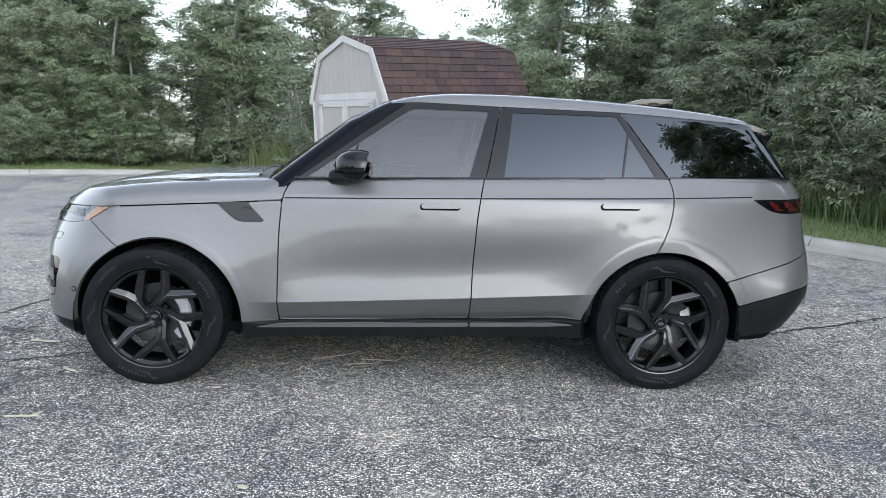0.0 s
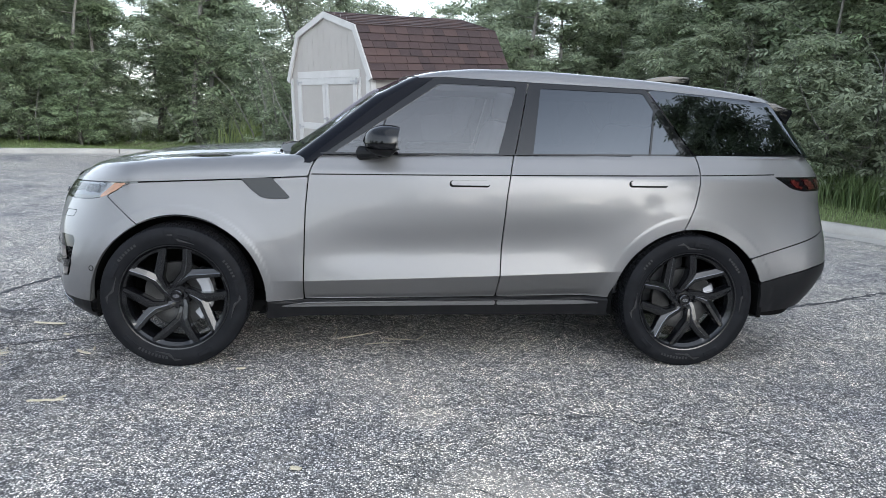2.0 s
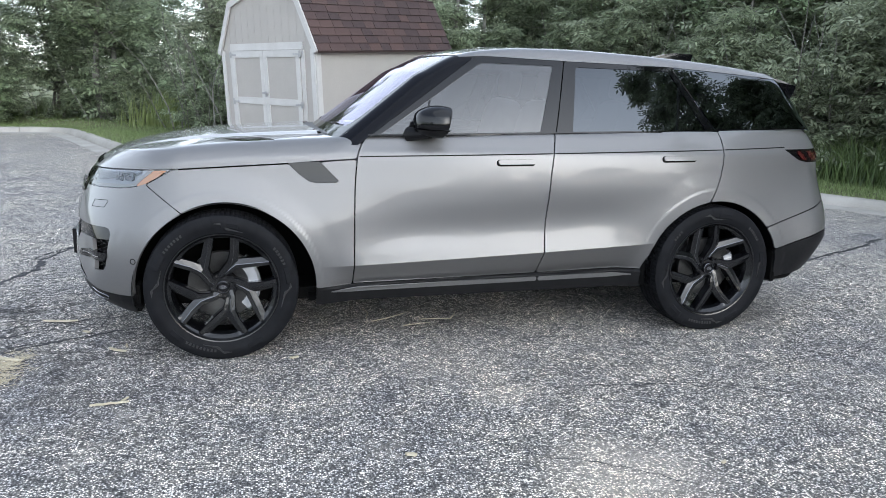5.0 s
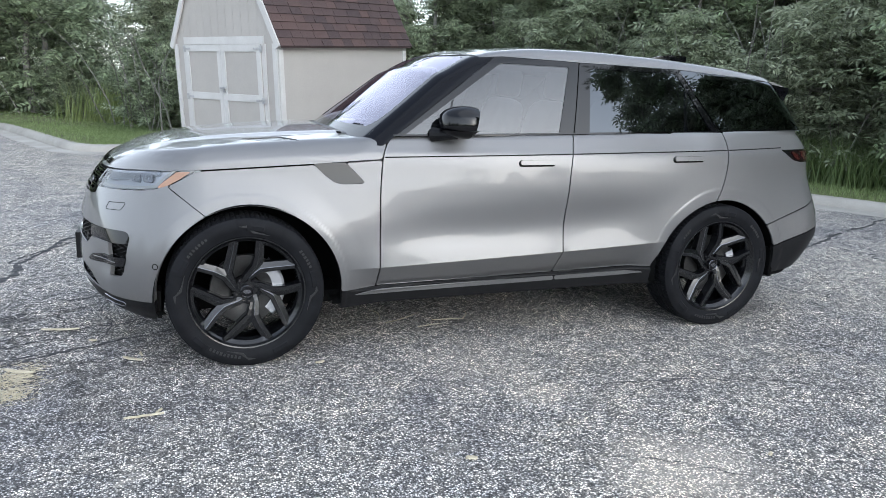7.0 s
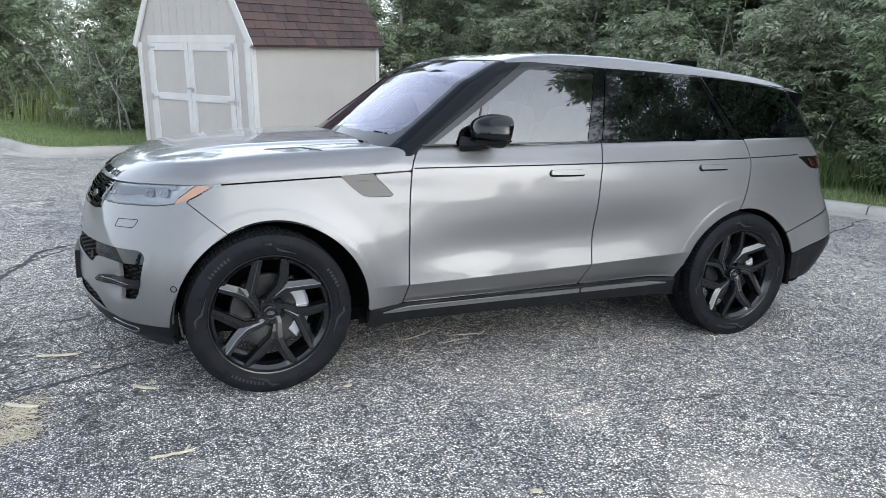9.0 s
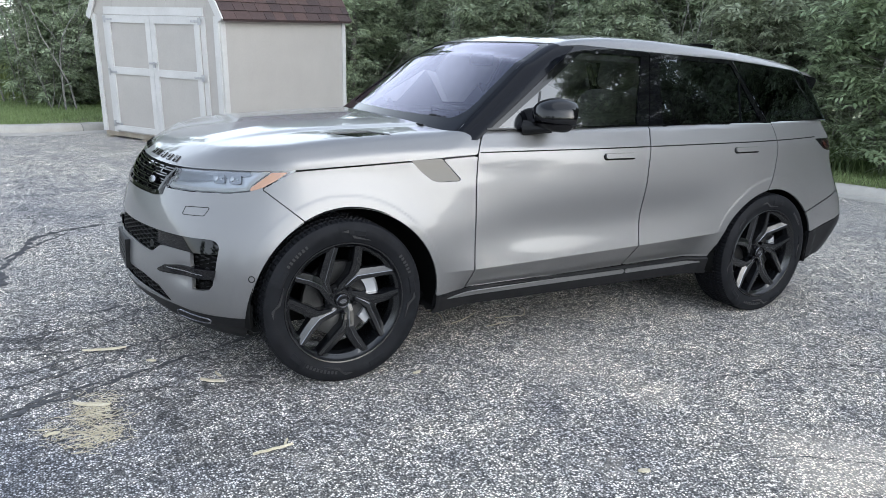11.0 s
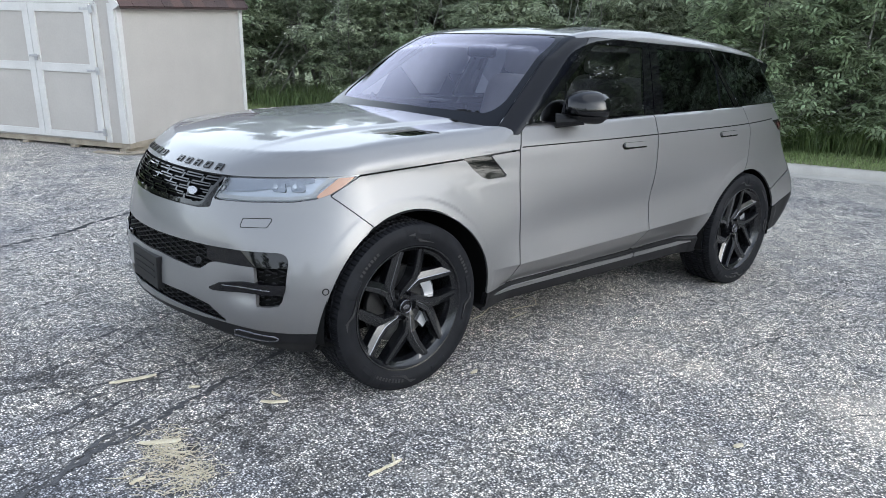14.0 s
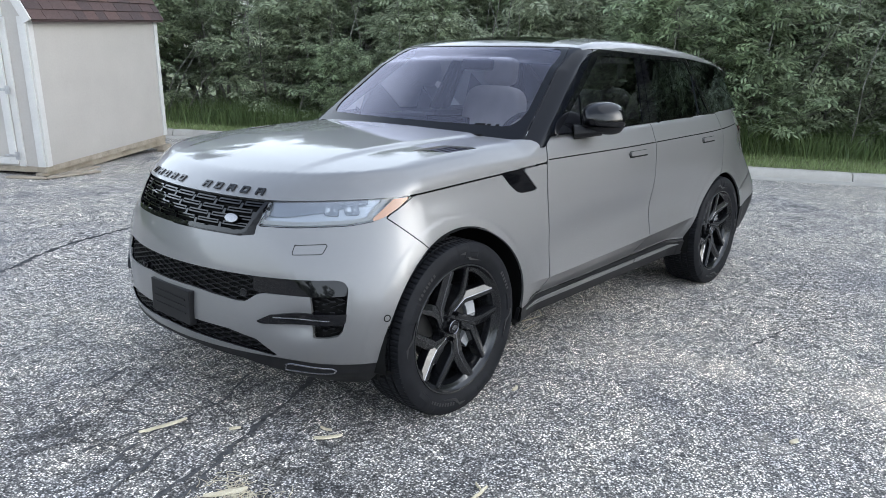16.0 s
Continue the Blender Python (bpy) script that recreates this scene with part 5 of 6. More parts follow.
# ---------------------------------------------------------------- ground, kerb and grass
def rise(x, y):
    return 0.10 * step(3.5, 8.5, np.asarray(y, float)) * (1 - 0.6 * step(2.0, 6.0, np.asarray(x, float)))


KERB = [(-40, 1.0), (-20, 9.0), (-10.6, 13.9), (-8.2, 15.0), (-6.8, 15.5), (-6.0, 15.2), (-5.3, 13.6), (-4.4, 11.3), (-3.75, 9.7), (-3.45, 9.35), (-3.0, 9.35), (-1.8, 9.9), (0.5, 10.9), (2.6, 11.2), (3.3, 10.7), (4.1, 9.2),
        (5.6, 5.2), (6.45, 3.7), (7.05, 2.6), (7.55, 1.2), (8.4, -0.7), (11.5, -7.0), (20, -22.0)]


def smooth_line(pts, gap):
    """A rounded line through pts, with points about gap apart."""
    p = np.array(pts, float)
    s = np.concatenate([[0], np.cumsum(np.linalg.norm(np.diff(p, axis=0), axis=1))])
    t = np.arange(0, s[-1], gap)
    q = np.stack([np.interp(t, s, p[:, 0]), np.interp(t, s, p[:, 1])], -1)
    k = max(1, int(0.35 / gap))
    for _ in range(3):
        q[k:-k] = (q[:-2 * k] + 2 * q[k:-k] + q[2 * k:]) / 4
    return q


def sheet(name, x0, x1, y0, y1, d, height, mat):
    xs, ys = np.arange(x0, x1 + d, d), np.arange(y0, y1 + d, d)
    X_, Y_ = np.meshgrid(xs, ys, indexing="ij")
    Z_ = height(X_, Y_)
    n = len(ys)
    v = np.stack([X_, Y_, Z_], -1).reshape(-1, 3)
    f = [(i * n + j, (i + 1) * n + j, (i + 1) * n + j + 1, i * n + j + 1) for i in range(len(xs) - 1) for j in range(n - 1)]
    return mesh_of(name, v, f, mat, True)


line = smooth_line(KERB, 0.15)
normal = np.gradient(line, axis=0)
normal = np.stack([-normal[:, 1], normal[:, 0]], -1) / np.linalg.norm(normal, axis=1, keepdims=True)


def beyond(x, y):
    """Signed distance past the kerb line, positive on the grass side."""
    q = np.stack([np.asarray(x, float), np.asarray(y, float)], -1)
    flat = q.reshape(-1, 2)
    out = np.zeros(len(flat))
    for i in range(0, len(flat), 4000):
        d = flat[i:i + 4000, None] - line[None]
        j = np.argmin((d ** 2).sum(-1), 1)
        r = np.arange(len(j))
        w = d[r, j]
        out[i:i + 4000] = np.sign((w * normal[j]).sum(-1)) * np.linalg.norm(w, axis=1)
    return out.reshape(q.shape[:-1])


far = [(-4000, -4000), (4000, -4000), (4000, 4000), (-4000, 4000)]
bm = bmesh.new()
inner = [(-45, -45), (45, -45), (45, 45), (-45, 45)]
vo, vi = [bm.verts.new((*p, -0.02)) for p in far], [bm.verts.new((*p, -0.02)) for p in inner]
for i in range(4):
    bm.faces.new((vo[i], vo[(i + 1) % 4], vi[(i + 1) % 4], vi[i]))
tagged(part("ground", bm, SOIL), "distant rough grassland round the car park", "ground", kind="structure")
lot = tagged(part("parking_lot", sheet("parking_lot", -45, 45, -45, 45, 0.9, lambda x, y: rise(x, y), ASPHALT), ASPHALT), "worn grey chip-seal asphalt of a car park", "asphalt", kind="structure")


def ribbon(name, offs, mat):
    """A strip along the kerb line: offs are (distance past the line, height) pairs."""
    n = len(offs)
    v = [(*(line[i] + normal[i] * o), z + float(rise(*line[i]))) for i in range(len(line)) for o, z in offs]
    f = [(i * n + j, i * n + j + 1, (i + 1) * n + j + 1, (i + 1) * n + j) for i in range(len(line) - 1) for j in range(n - 1)]
    return mesh_of(name, v, f, mat, True)


tagged(part("gutter", ribbon("gutter", [(-0.34, 0.003), (-0.33, 0.008), (0.0, 0.012)], CONCRETE), CONCRETE), "pale concrete gutter along the kerb", "gutter", kind="structure")
kerb = tagged(new("kerb"), "pale weathered concrete kerb in cast lengths", "kerb", kind="structure")
stretch = 20
for i in range(0, len(line) - stretch, stretch):
    n, v = 7, []
    offs = [(0.0, -0.02), (0.012, 0.055), (0.045, 0.115), (0.08, 0.13), (0.20, 0.135), (0.215, 0.125), (0.22, 0.05)]
    for j in range(i, i + stretch + 1):
        e = 0.006 if j in (i, i + stretch) else 0.0
        t = line[min(j + 1, len(line) - 1)] - line[j - 1 if j else 0]
        t = t / max(np.linalg.norm(t), 1e-6) * (0.008 if j == i else -0.008 if j == i + stretch else 0)
        v += [(*(line[j] + t + normal[j] * (o + e)), z - e + float(rise(*line[j]))) for o, z in offs]
    f = [(a * n + b, a * n + b + 1, (a + 1) * n + b + 1, (a + 1) * n + b) for a in range(stretch) for b in range(n - 1)] + [tuple(range(n))[::-1], tuple(stretch * n + k for k in range(n))]
    me = mesh_of("kerb_length", v, f, CONCRETE, True)
    me.set_sharp_from_angle(angle=radians(40))
    part("kerb_length", me, CONCRETE, kerb)


def bank(x, y):
    d = beyond(x, y)
    n = 0.05 * np.sin(x * 1.3 + 0.7 * y) * np.cos(y * 0.9) * step(0.3, 2, d)
    return np.where(d > 0.12, 0.115 + rise(x, y) + n + 0.05 * step(0.5, 6, d), -0.5)


xs, ys = np.arange(-45, 45.3, 0.3), np.arange(-25, 60, 0.3)
X_, Y_ = np.meshgrid(xs, ys, indexing="ij")
D_ = beyond(X_, Y_)
Z_ = bank(X_, Y_)
ok = D_ > 0.13
need = ok[:-1, :-1] & ok[1:, :-1] & ok[:-1, 1:] & ok[1:, 1:]
n = len(ys)
f = [(i * n + j, (i + 1) * n + j, (i + 1) * n + j + 1, i * n + j + 1) for i, j in zip(*np.nonzero(need))]
used = sorted({q for g in f for q in g})
back = {q: i for i, q in enumerate(used)}
P_ = np.stack([X_, Y_, Z_], -1).reshape(-1, 3)
tagged(part("verge", mesh_of("verge", P_[used], [[back[q] for q in g] for g in f], SOIL, True), SOIL), "mown grass verge behind the kerb", "verge", kind="structure")
edge_v = [(*(line[i] + normal[i] * o), 0.122 + float(rise(*line[i])) - 0.006 * (o > 0.3)) for i in range(len(line)) for o in (0.21, 0.75)]
tagged(part("verge_edge", mesh_of("verge_edge", edge_v, [(2 * i, 2 * i + 1, 2 * i + 3, 2 * i + 2) for i in range(len(line) - 1)], SOIL, True), SOIL), "grass edge along the kerb", "verge", kind="structure")


def blades(name, count, place, height, width, mat, lean=0.35, seed=3):
    """Many single grass blades, each a bent strip of two quads."""
    rng = np.random.default_rng(seed)
    x, y, z, k = place(rng, count)
    m = len(x)
    h = height * k * rng.uniform(0.5, 1.15, m)
    a = rng.uniform(0, 2 * np.pi, m)
    l = rng.uniform(0.1, 1, m) * lean * h
    w = width * rng.uniform(0.6, 1.2, m)
    b = rng.uniform(0, 2 * np.pi, m)
    wx, wy = np.cos(b) * w / 2, np.sin(b) * w / 2
    v = np.zeros((m, 5, 3))
    base_p = np.stack([x, y, z - 0.02], -1)
    mid = base_p + np.stack([np.cos(a) * l * 0.35, np.sin(a) * l * 0.35, h * 0.6], -1)
    tip = base_p + np.stack([np.cos(a) * l, np.sin(a) * l, h], -1)
    side = np.stack([wx, wy, 0 * wx], -1)
    v[:, 0], v[:, 1], v[:, 2], v[:, 3], v[:, 4] = base_p - side, base_p + side, mid + side * 0.8, mid - side * 0.8, tip
    idx = np.arange(m)[:, None] * 5
    quads, tris = (idx + [0, 1, 2, 3]).tolist(), (idx + [3, 2, 4]).tolist()
    me = bpy.data.meshes.new(name)
    me.from_pydata(v.reshape(-1, 3).tolist(), [], quads + tris)
    me.materials.append(mat)
    return me


def verge_spots(d0, d1, lo, hi, wild=0.0):
    def place(rng, count):
        s = rng.integers(0, len(line), count * 4)
        px = line[s] + rng.normal(0, 0.08, (len(s), 2))
        near = (px[:, 0] > lo) & (px[:, 0] < hi) & (px[:, 1] > -4)
        d = d0 + (d1 - d0) * rng.random(len(s))
        q = px + normal[s] * d[:, None]
        keep = near & (beyond(q[:, 0], q[:, 1]) > d0 * 0.8)
        q = q[keep][:count]
        k = 1 + wild * np.sin(q[:, 0] * 1.7) * np.cos(q[:, 1] * 1.3)
        return q[:, 0], q[:, 1], bank(q[:, 0], q[:, 1]).clip(0.1), k
    return place


WEED = foliage("pale_weed_blades", (0.20, 0.24, 0.09), (0.42, 0.46, 0.22))


def clump_spots(cx, cy, sx, sy):
    def place(rng, count):
        x, y = cx + sx * rng.normal(0, 1, count), cy + sy * rng.normal(0, 1, count)
        return x, y, bank(x, y).clip(0.1), 0.7 + 0.5 * rng.random(count)
    return place


tagged(part("grass", blades("grass", 75000, verge_spots(0.16, 5.2, -14, 3), 0.075, 0.013, LAWN, 0.8), LAWN), "short mown green grass behind the kerb corner", "grass", kind="stuff")
tagged(part("grass", blades("grass", 34000, verge_spots(0.16, 2.3, 3, 12), 0.10, 0.011, LAWN, 0.8, 4), LAWN), "short mown green grass along the kerb", "grass", kind="stuff")
tagged(part("tall_grass", blades("tall_grass", 24000, verge_spots(4.4, 8.0, -14, 3, 0.35), 0.50, 0.016, BLADE, 0.6, 6), BLADE), "tall uncut green grass at the wood's edge", "grass", kind="stuff")
tagged(part("tall_grass", blades("tall_grass", 32000, verge_spots(1.75, 4.6, 3, 13, 0.35), 0.62, 0.020, BLADE, 0.75, 5), BLADE), "tall uncut arching grass under the trees", "grass", kind="stuff")
tagged(part("weeds", blades("weeds", 5200, clump_spots(-2.3, 16.6, 0.8, 0.5), 0.95, 0.024, WEED, 0.45, 9), WEED), "pale yellow-green clump of tall weeds", "weeds", kind="stuff")


# ---------------------------------------------------------------- trees
def leaf_cloud(name, centres, radii, count, size, mat, seed, compound=True):
    """Leaves round the twig ends: each a folded lance of two triangles pairs, on fronds of seven where compound."""
    rng = np.random.default_rng(seed)
    centres = np.array(centres)
    pick = rng.integers(0, len(centres), count)
    d = rng.normal(0, 1, (count, 3))
    d /= np.linalg.norm(d, axis=1, keepdims=True)
    r = np.array(radii)[pick] * rng.random(count) ** 0.5
    pos = centres[pick] + d * r[:, None] * (1, 1, 0.72)
    az = rng.uniform(0, 2 * np.pi, count)
    droop = rng.uniform(-0.55, 0.25, count)
    axis = np.stack([np.cos(az) * np.cos(droop), np.sin(az) * np.cos(droop), np.sin(droop)], -1)
    side = np.cross(axis, (0, 0, 1.0))
    side /= np.linalg.norm(side, axis=1, keepdims=True)
    roll = rng.normal(0, 0.5, count)[:, None]
    up = np.cross(side, axis)
    side = side * np.cos(roll) + up * np.sin(roll)
    vs = []
    if compound:
        items = [(0.0, 0.0)] + [(t, s) for t in (0.25, 0.5, 0.75) for s in (-1, 1)]
        L = size * rng.uniform(0.8, 1.3, count)[:, None]
        for t, s in items:
            if s == 0:
                root, way = pos + axis * L * 0.95, axis
            else:
                root, way = pos + axis * L * t, axis * 0.55 + side * s * 0.83
            ll, ww = L * 0.50, L * 0.085
            cr = np.cross(way, np.cross(axis, side))
            vs.append(np.stack([root, root + way * ll * 0.45 + cr * ww, root + way * ll + (0, 0, -0.02), root + way * ll * 0.45 - cr * ww], 1))
    else:
        L = size * rng.uniform(0.7, 1.3, count)[:, None]
        vs.append(np.stack([pos, pos + axis * L * 0.45 + side * L * 0.28, pos + axis * L, pos + axis * L * 0.45 - side * L * 0.28], 1))
    v = np.concatenate(vs).reshape(-1, 3)
    me = bpy.data.meshes.new(name)
    m = len(v) // 4
    me.vertices.add(len(v))
    me.vertices.foreach_set("co", v.ravel())
    me.loops.add(len(v))
    me.loops.foreach_set("vertex_index", np.arange(len(v)))
    me.polygons.add(m)
    me.polygons.foreach_set("loop_start", np.arange(m) * 4)
    me.materials.append(mat)
    me.update(calc_edges=True)
    me.validate()
    return me


def make_tree(name, height, spread, stems, leaves, size, seed, label, low=0.15, compound=True):
    """Stems that rise and fork into limbs; leaves crowd the limb ends."""
    rng = random.Random(seed)
    tree = thing(name, label, "tree")
    ends, rad = [], []
    for s in range(stems):
        bm = bmesh.new()
        a0 = rng.uniform(0, 6.28)
        p, d = Vector((math.cos(a0) * 0.15 * (stems > 1), math.sin(a0) * 0.15 * (stems > 1), -0.1)), Vector((math.cos(a0) * 0.22, math.sin(a0) * 0.22, 1)).normalized()
        pts, n = [p.copy()], 8
        hh = height * rng.uniform(0.75, 1.0)
        for i in range(n):
            d = (d + Vector((rng.uniform(-0.16, 0.16), rng.uniform(-0.16, 0.16), 0.06))).normalized()
            p = p + d * hh / n
            pts.append(p.copy())
        r0 = 0.020 * height / (stems ** 0.5)
        tube(bm, pts, [r0 * (1 - 0.88 * i / n) for i in range(n + 1)], 7)
        for i in range(1, n + 1):
            for _ in range(3):
                if i / n < low:
                    continue
                a = rng.uniform(0, 6.28)
                e = spread * (1.05 - 0.55 * i / n) * rng.uniform(0.45, 1.0)
                q0 = pts[i]
                q2 = q0 + Vector((math.cos(a) * e, math.sin(a) * e, e * rng.uniform(0.05, 0.6)))
                q1 = (q0 + q2) / 2 + Vector((0, 0, -0.08 * e))
                rr = r0 * (1 - 0.85 * i / n) * 0.42
                tube(bm, [q0, q1, q2], [rr, rr * 0.6, rr * 0.2], 5, False)
                for t in (0.45, 0.75, 1.0):
                    ends.append(q0.lerp(q2, t) + Vector((rng.uniform(-0.2, 0.2), rng.uniform(-0.2, 0.2), rng.uniform(-0.05, 0.25))))
                    rad.append(rng.uniform(0.16, 0.36) * spread / 1.6)
        part("trunk", bm, BARK, tree, "grey slender stem with limbs", True)
    part("crown", leaf_cloud("crown", [tuple(e) for e in ends], rad, leaves, size, LEAF, seed, compound), LEAF, tree, "green leafy crown with gaps")
    return tree


T_LABEL = "leafy green tree with slender grey stems behind the verge"
kinds = [make_tree("tree", 6.2, 1.7, 2, 2300, 0.28, 11, T_LABEL), make_tree("tree", 5.2, 1.6, 3, 2300, 0.27, 12, T_LABEL), make_tree("tree", 7.2, 1.9, 2, 2500, 0.30, 13, T_LABEL, 0.3),
         make_tree("bush", 3.0, 1.3, 4, 1600, 0.23, 14, "dense green bush at the wood's edge", 0.05), make_tree("bush", 2.2, 1.2, 4, 1400, 0.20, 15, "low green bush at the wood's edge", 0.05)]
rng = random.Random(5)
arc = np.concatenate([[0], np.cumsum(np.linalg.norm(np.diff(line, axis=0), axis=1))])
for row, (d, gap, pool) in enumerate(((2.6, 1.5, (4, 3, 3)), (4.3, 1.7, (1, 0, 3)), (6.3, 1.8, (0, 2, 1)), (8.6, 2.1, (2, 0, 2)))):
    s = rng.uniform(0, gap)
    while s < arc[-1]:
        i = int(np.searchsorted(arc, s))
        s += gap * rng.uniform(0.75, 1.25)
        i = min(i, len(line) - 1)
        q = line[i] + normal[i] * (d + rng.uniform(-0.5, 0.7))
        x, y = float(q[0]), float(q[1])
        if not (-20 < x < 24) or y < -20 or beyond(q[0], q[1]) < d * 0.75:
            continue
        if -3.0 < x < 3.9 and 5.5 < y < 12.6 or (x < -3.0 and y < 13 and x > -5 and row == 0):
            continue
        k = rng.choice(pool)
        if y < -4 and row in (0, 3) or x < -1.5 and row > 0 and rng.random() < (0.40, 0.55, 0.70)[row - 1]:
            continue
        low = 0.60 if -1.5 < x < 3.4 and y > 12 else 0.88 if x < -1.5 else 1.25 if row > 1 else 1.05
        sc = rng.uniform(0.85, 1.12) * low
        ob = copy_thing(kinds[k], pose(x, y, max(float(bank(q[0], q[1])), 0.1), 0, 0, rng.uniform(0, 360)))
        ob.scale = (sc, sc, sc * rng.uniform(0.9, 1.1))
        tagged(ob, group="trees behind the verge")
fill = []
for lo, hi, count in (((-17, 18.5), (-1.5, 27), 5), ((3.6, 12.5), (10, 19), 12), ((-1.5, 20), (4, 27), 7)):
    for _ in range(count * 12):
        x, y = rng.uniform(lo[0], hi[0]), rng.uniform(lo[1], hi[1])
        if len(fill) > 60 or beyond(x, y) < 3.0 or any((x - a) ** 2 + (y - b) ** 2 < 2.0 ** 2 for a, b in fill):
            continue
        fill.append((x, y))
        sc = rng.uniform(0.85, 1.1) * (0.75 if -1.8 < x < 3.8 else 1.0)
        ob = copy_thing(kinds[rng.choice((0, 1, 2))], pose(x, y, float(bank(x, y)), 0, 0, rng.uniform(0, 360)))
        ob.scale = (sc, sc, sc)
        tagged(ob, group="trees behind the verge")


def thicket(count, seed, size, near=3.0, deep=9.0, tall=1.0):
    """Undergrowth leaves filling the wood from near to deep behind the kerb."""
    r = np.random.default_rng(seed)
    i = r.integers(0, len(line), count * 3)
    d = r.uniform(near, deep, len(i))
    q = line[i] + normal[i] * d[:, None]
    z = r.random(len(i)) ** 1.3 * (2.6 + 0.7 * np.sin(q[:, 0] * 0.9) + 0.6 * np.cos(q[:, 1] * 1.1)) * (0.35 + 0.11 * np.minimum(d, 9.0)) * tall
    ok = (q[:, 0] > -20) & (q[:, 0] < 21) & (q[:, 1] > -7) & (beyond(q[:, 0], q[:, 1]) > 2.4) & ~((q[:, 0] > -3) & (q[:, 0] < 3.9) & (q[:, 1] < 12.3))
    ok &= np.sin(q[:, 0] * 2.1 + z * 1.7) + np.cos(q[:, 1] * 2.3 - z * 2.0) > -0.9
    p = np.stack([q[:, 0], q[:, 1], z + 0.15], -1)[ok][:count]
    return leaf_cloud("undergrowth", p, np.full(len(p), 0.18), len(p), size, LEAF, seed, True)


tagged(part("undergrowth", thicket(15000, 8, 0.27), LEAF), "dense dark green undergrowth between the trees", "undergrowth", kind="stuff")
tagged(part("thicket", thicket(16000, 18, 0.42, 8.0, 15.0, 1.25), LEAF), "deep shaded thicket further back in the wood", "undergrowth", kind="stuff")
bm = bmesh.new()
for k in range(900):
    i = rng.randrange(len(line))
    q = line[i] + normal[i] * rng.uniform(2.3, 6.0)
    if not (-20 < q[0] < 18) or q[1] < -6 or (-3 < q[0] < 3.9 and q[1] < 12.3) or beyond(q[0], q[1]) < 2.2:
        continue
    p, dd = Vector((q[0], q[1], 0.1)), Vector((rng.uniform(-0.45, 0.45), rng.uniform(-0.45, 0.45), 1)).normalized()
    pts = [p.copy()]
    for _ in range(5):
        dd = (dd + Vector((rng.uniform(-0.3, 0.3), rng.uniform(-0.3, 0.3), 0.0))).normalized()
        p = p + dd * rng.uniform(0.35, 0.75) * (1.15 if q[0] > 4 else 1.0)
        pts.append(p.copy())
    r0 = rng.uniform(0.007, 0.024)
    tube(bm, pts, [r0 * (1 - 0.16 * t) for t in range(6)], 5, False)
tagged(part("bare_stems", bm, BARK, None, "", True), "thin bare grey stems among the undergrowth", "stems", kind="stuff")
# the first of each kind stand in the wood too
for t, (x, y) in zip(kinds, ((-14, 21), (-18, 20), (10.5, 8.5), (9.2, 5.0), (-8.5, 18.5))):
    t.matrix_basis = pose(x, y, float(bank(np.array(float(x)), np.array(float(y)))), 0, 0, 40)
# trees across the car park, seen in the glass and paint
for x, y, k, s in ((12.8, -11.1, 2, 2.0), (14.6, -8.1, 0, 2.1), (16.2, -11.4, 1, 2.2), (16.5, -5.9, 2, 2.0), (18.1, -5.2, 2, 1.6), (20.2, -14.5, 1, 1.8), (19.5, -9.5, 2, 1.8), (19.8, -17.6, 2, 1.6), (20.3, -2.5, 0, 1.7), (15.3, -3.8, 1, 1.7),
                   (-15, -17, 0, 1.1), (-19, -13, 1, 1.2), (-22, -8, 2, 1.0), (-17, -21, 2, 1.1), (-24, -3, 0, 1.0)):
    ob = copy_thing(kinds[k], pose(x, y, 0.0, 0, 0, 37 * x))
    ob.scale = (s, s, s)
    tagged(ob, group="trees across the car park")
tl = np.random.default_rng(77)
az = np.radians(tl.uniform(-85, 76, 2600))
out_r = np.where(az > radians(36), 24.0, 40.0) + tl.uniform(-2, 3, len(az))
top = (0.62 + 0.38 * np.sin(az * 17) * np.sin(az * 41 + 1)) * np.where(az > radians(36), 6.0, 6.4)
far_p = np.stack([out_r * np.sin(az), -out_r * np.cos(az), 0.3 + top * tl.random(len(az)) ** 0.8], -1)
tagged(part("far_treeline", leaf_cloud("far_treeline", far_p, np.full(len(far_p), 0.8), 15000, 0.85, LEAF, 78), LEAF), "low distant line of green trees across the car park", "trees", kind="stuff")


# ---------------------------------------------------------------- garden shed
SHED = Matrix.Translation((-0.33, 6.80, 0.20)) @ pose(0, 0, 0, 0, 0, 32.0) @ pose(0, 0, 0, 0, -3.2, 0)
LEN, WID, WALL = 2.87, 2.74, 1.81
shed = thing("shed", "cream wooden garden shed with white trim and brown gambrel roof", "shed", SHED)
MID = WID / 2
gable = [(0, 0), (WID, 0), (WID, WALL), (WID - 0.42, WALL + 0.75), (MID, WALL + 1.02), (0.42, WALL + 0.75), (0, WALL)]
bm = bmesh.new()
prism(bm, gable, 0.0, 0.05, "x")
part("gable_wall", bm, SIDING, shed)
bm = bmesh.new()
prism(bm, gable, LEN - 0.05, LEN, "x")
part("gable_wall", bm, SIDING, shed)
for y0 in (0.0, WID - 0.04):
    boxed("side_wall", (0.05, y0, 0), (LEN - 0.05, y0 + 0.04, WALL), SIDING, shed)
roof_prof = [(-0.10, WALL - 0.03), (0.36, WALL + 0.80), (MID, WALL + 1.08), (WID - 0.36, WALL + 0.80), (WID + 0.10, WALL - 0.03)]
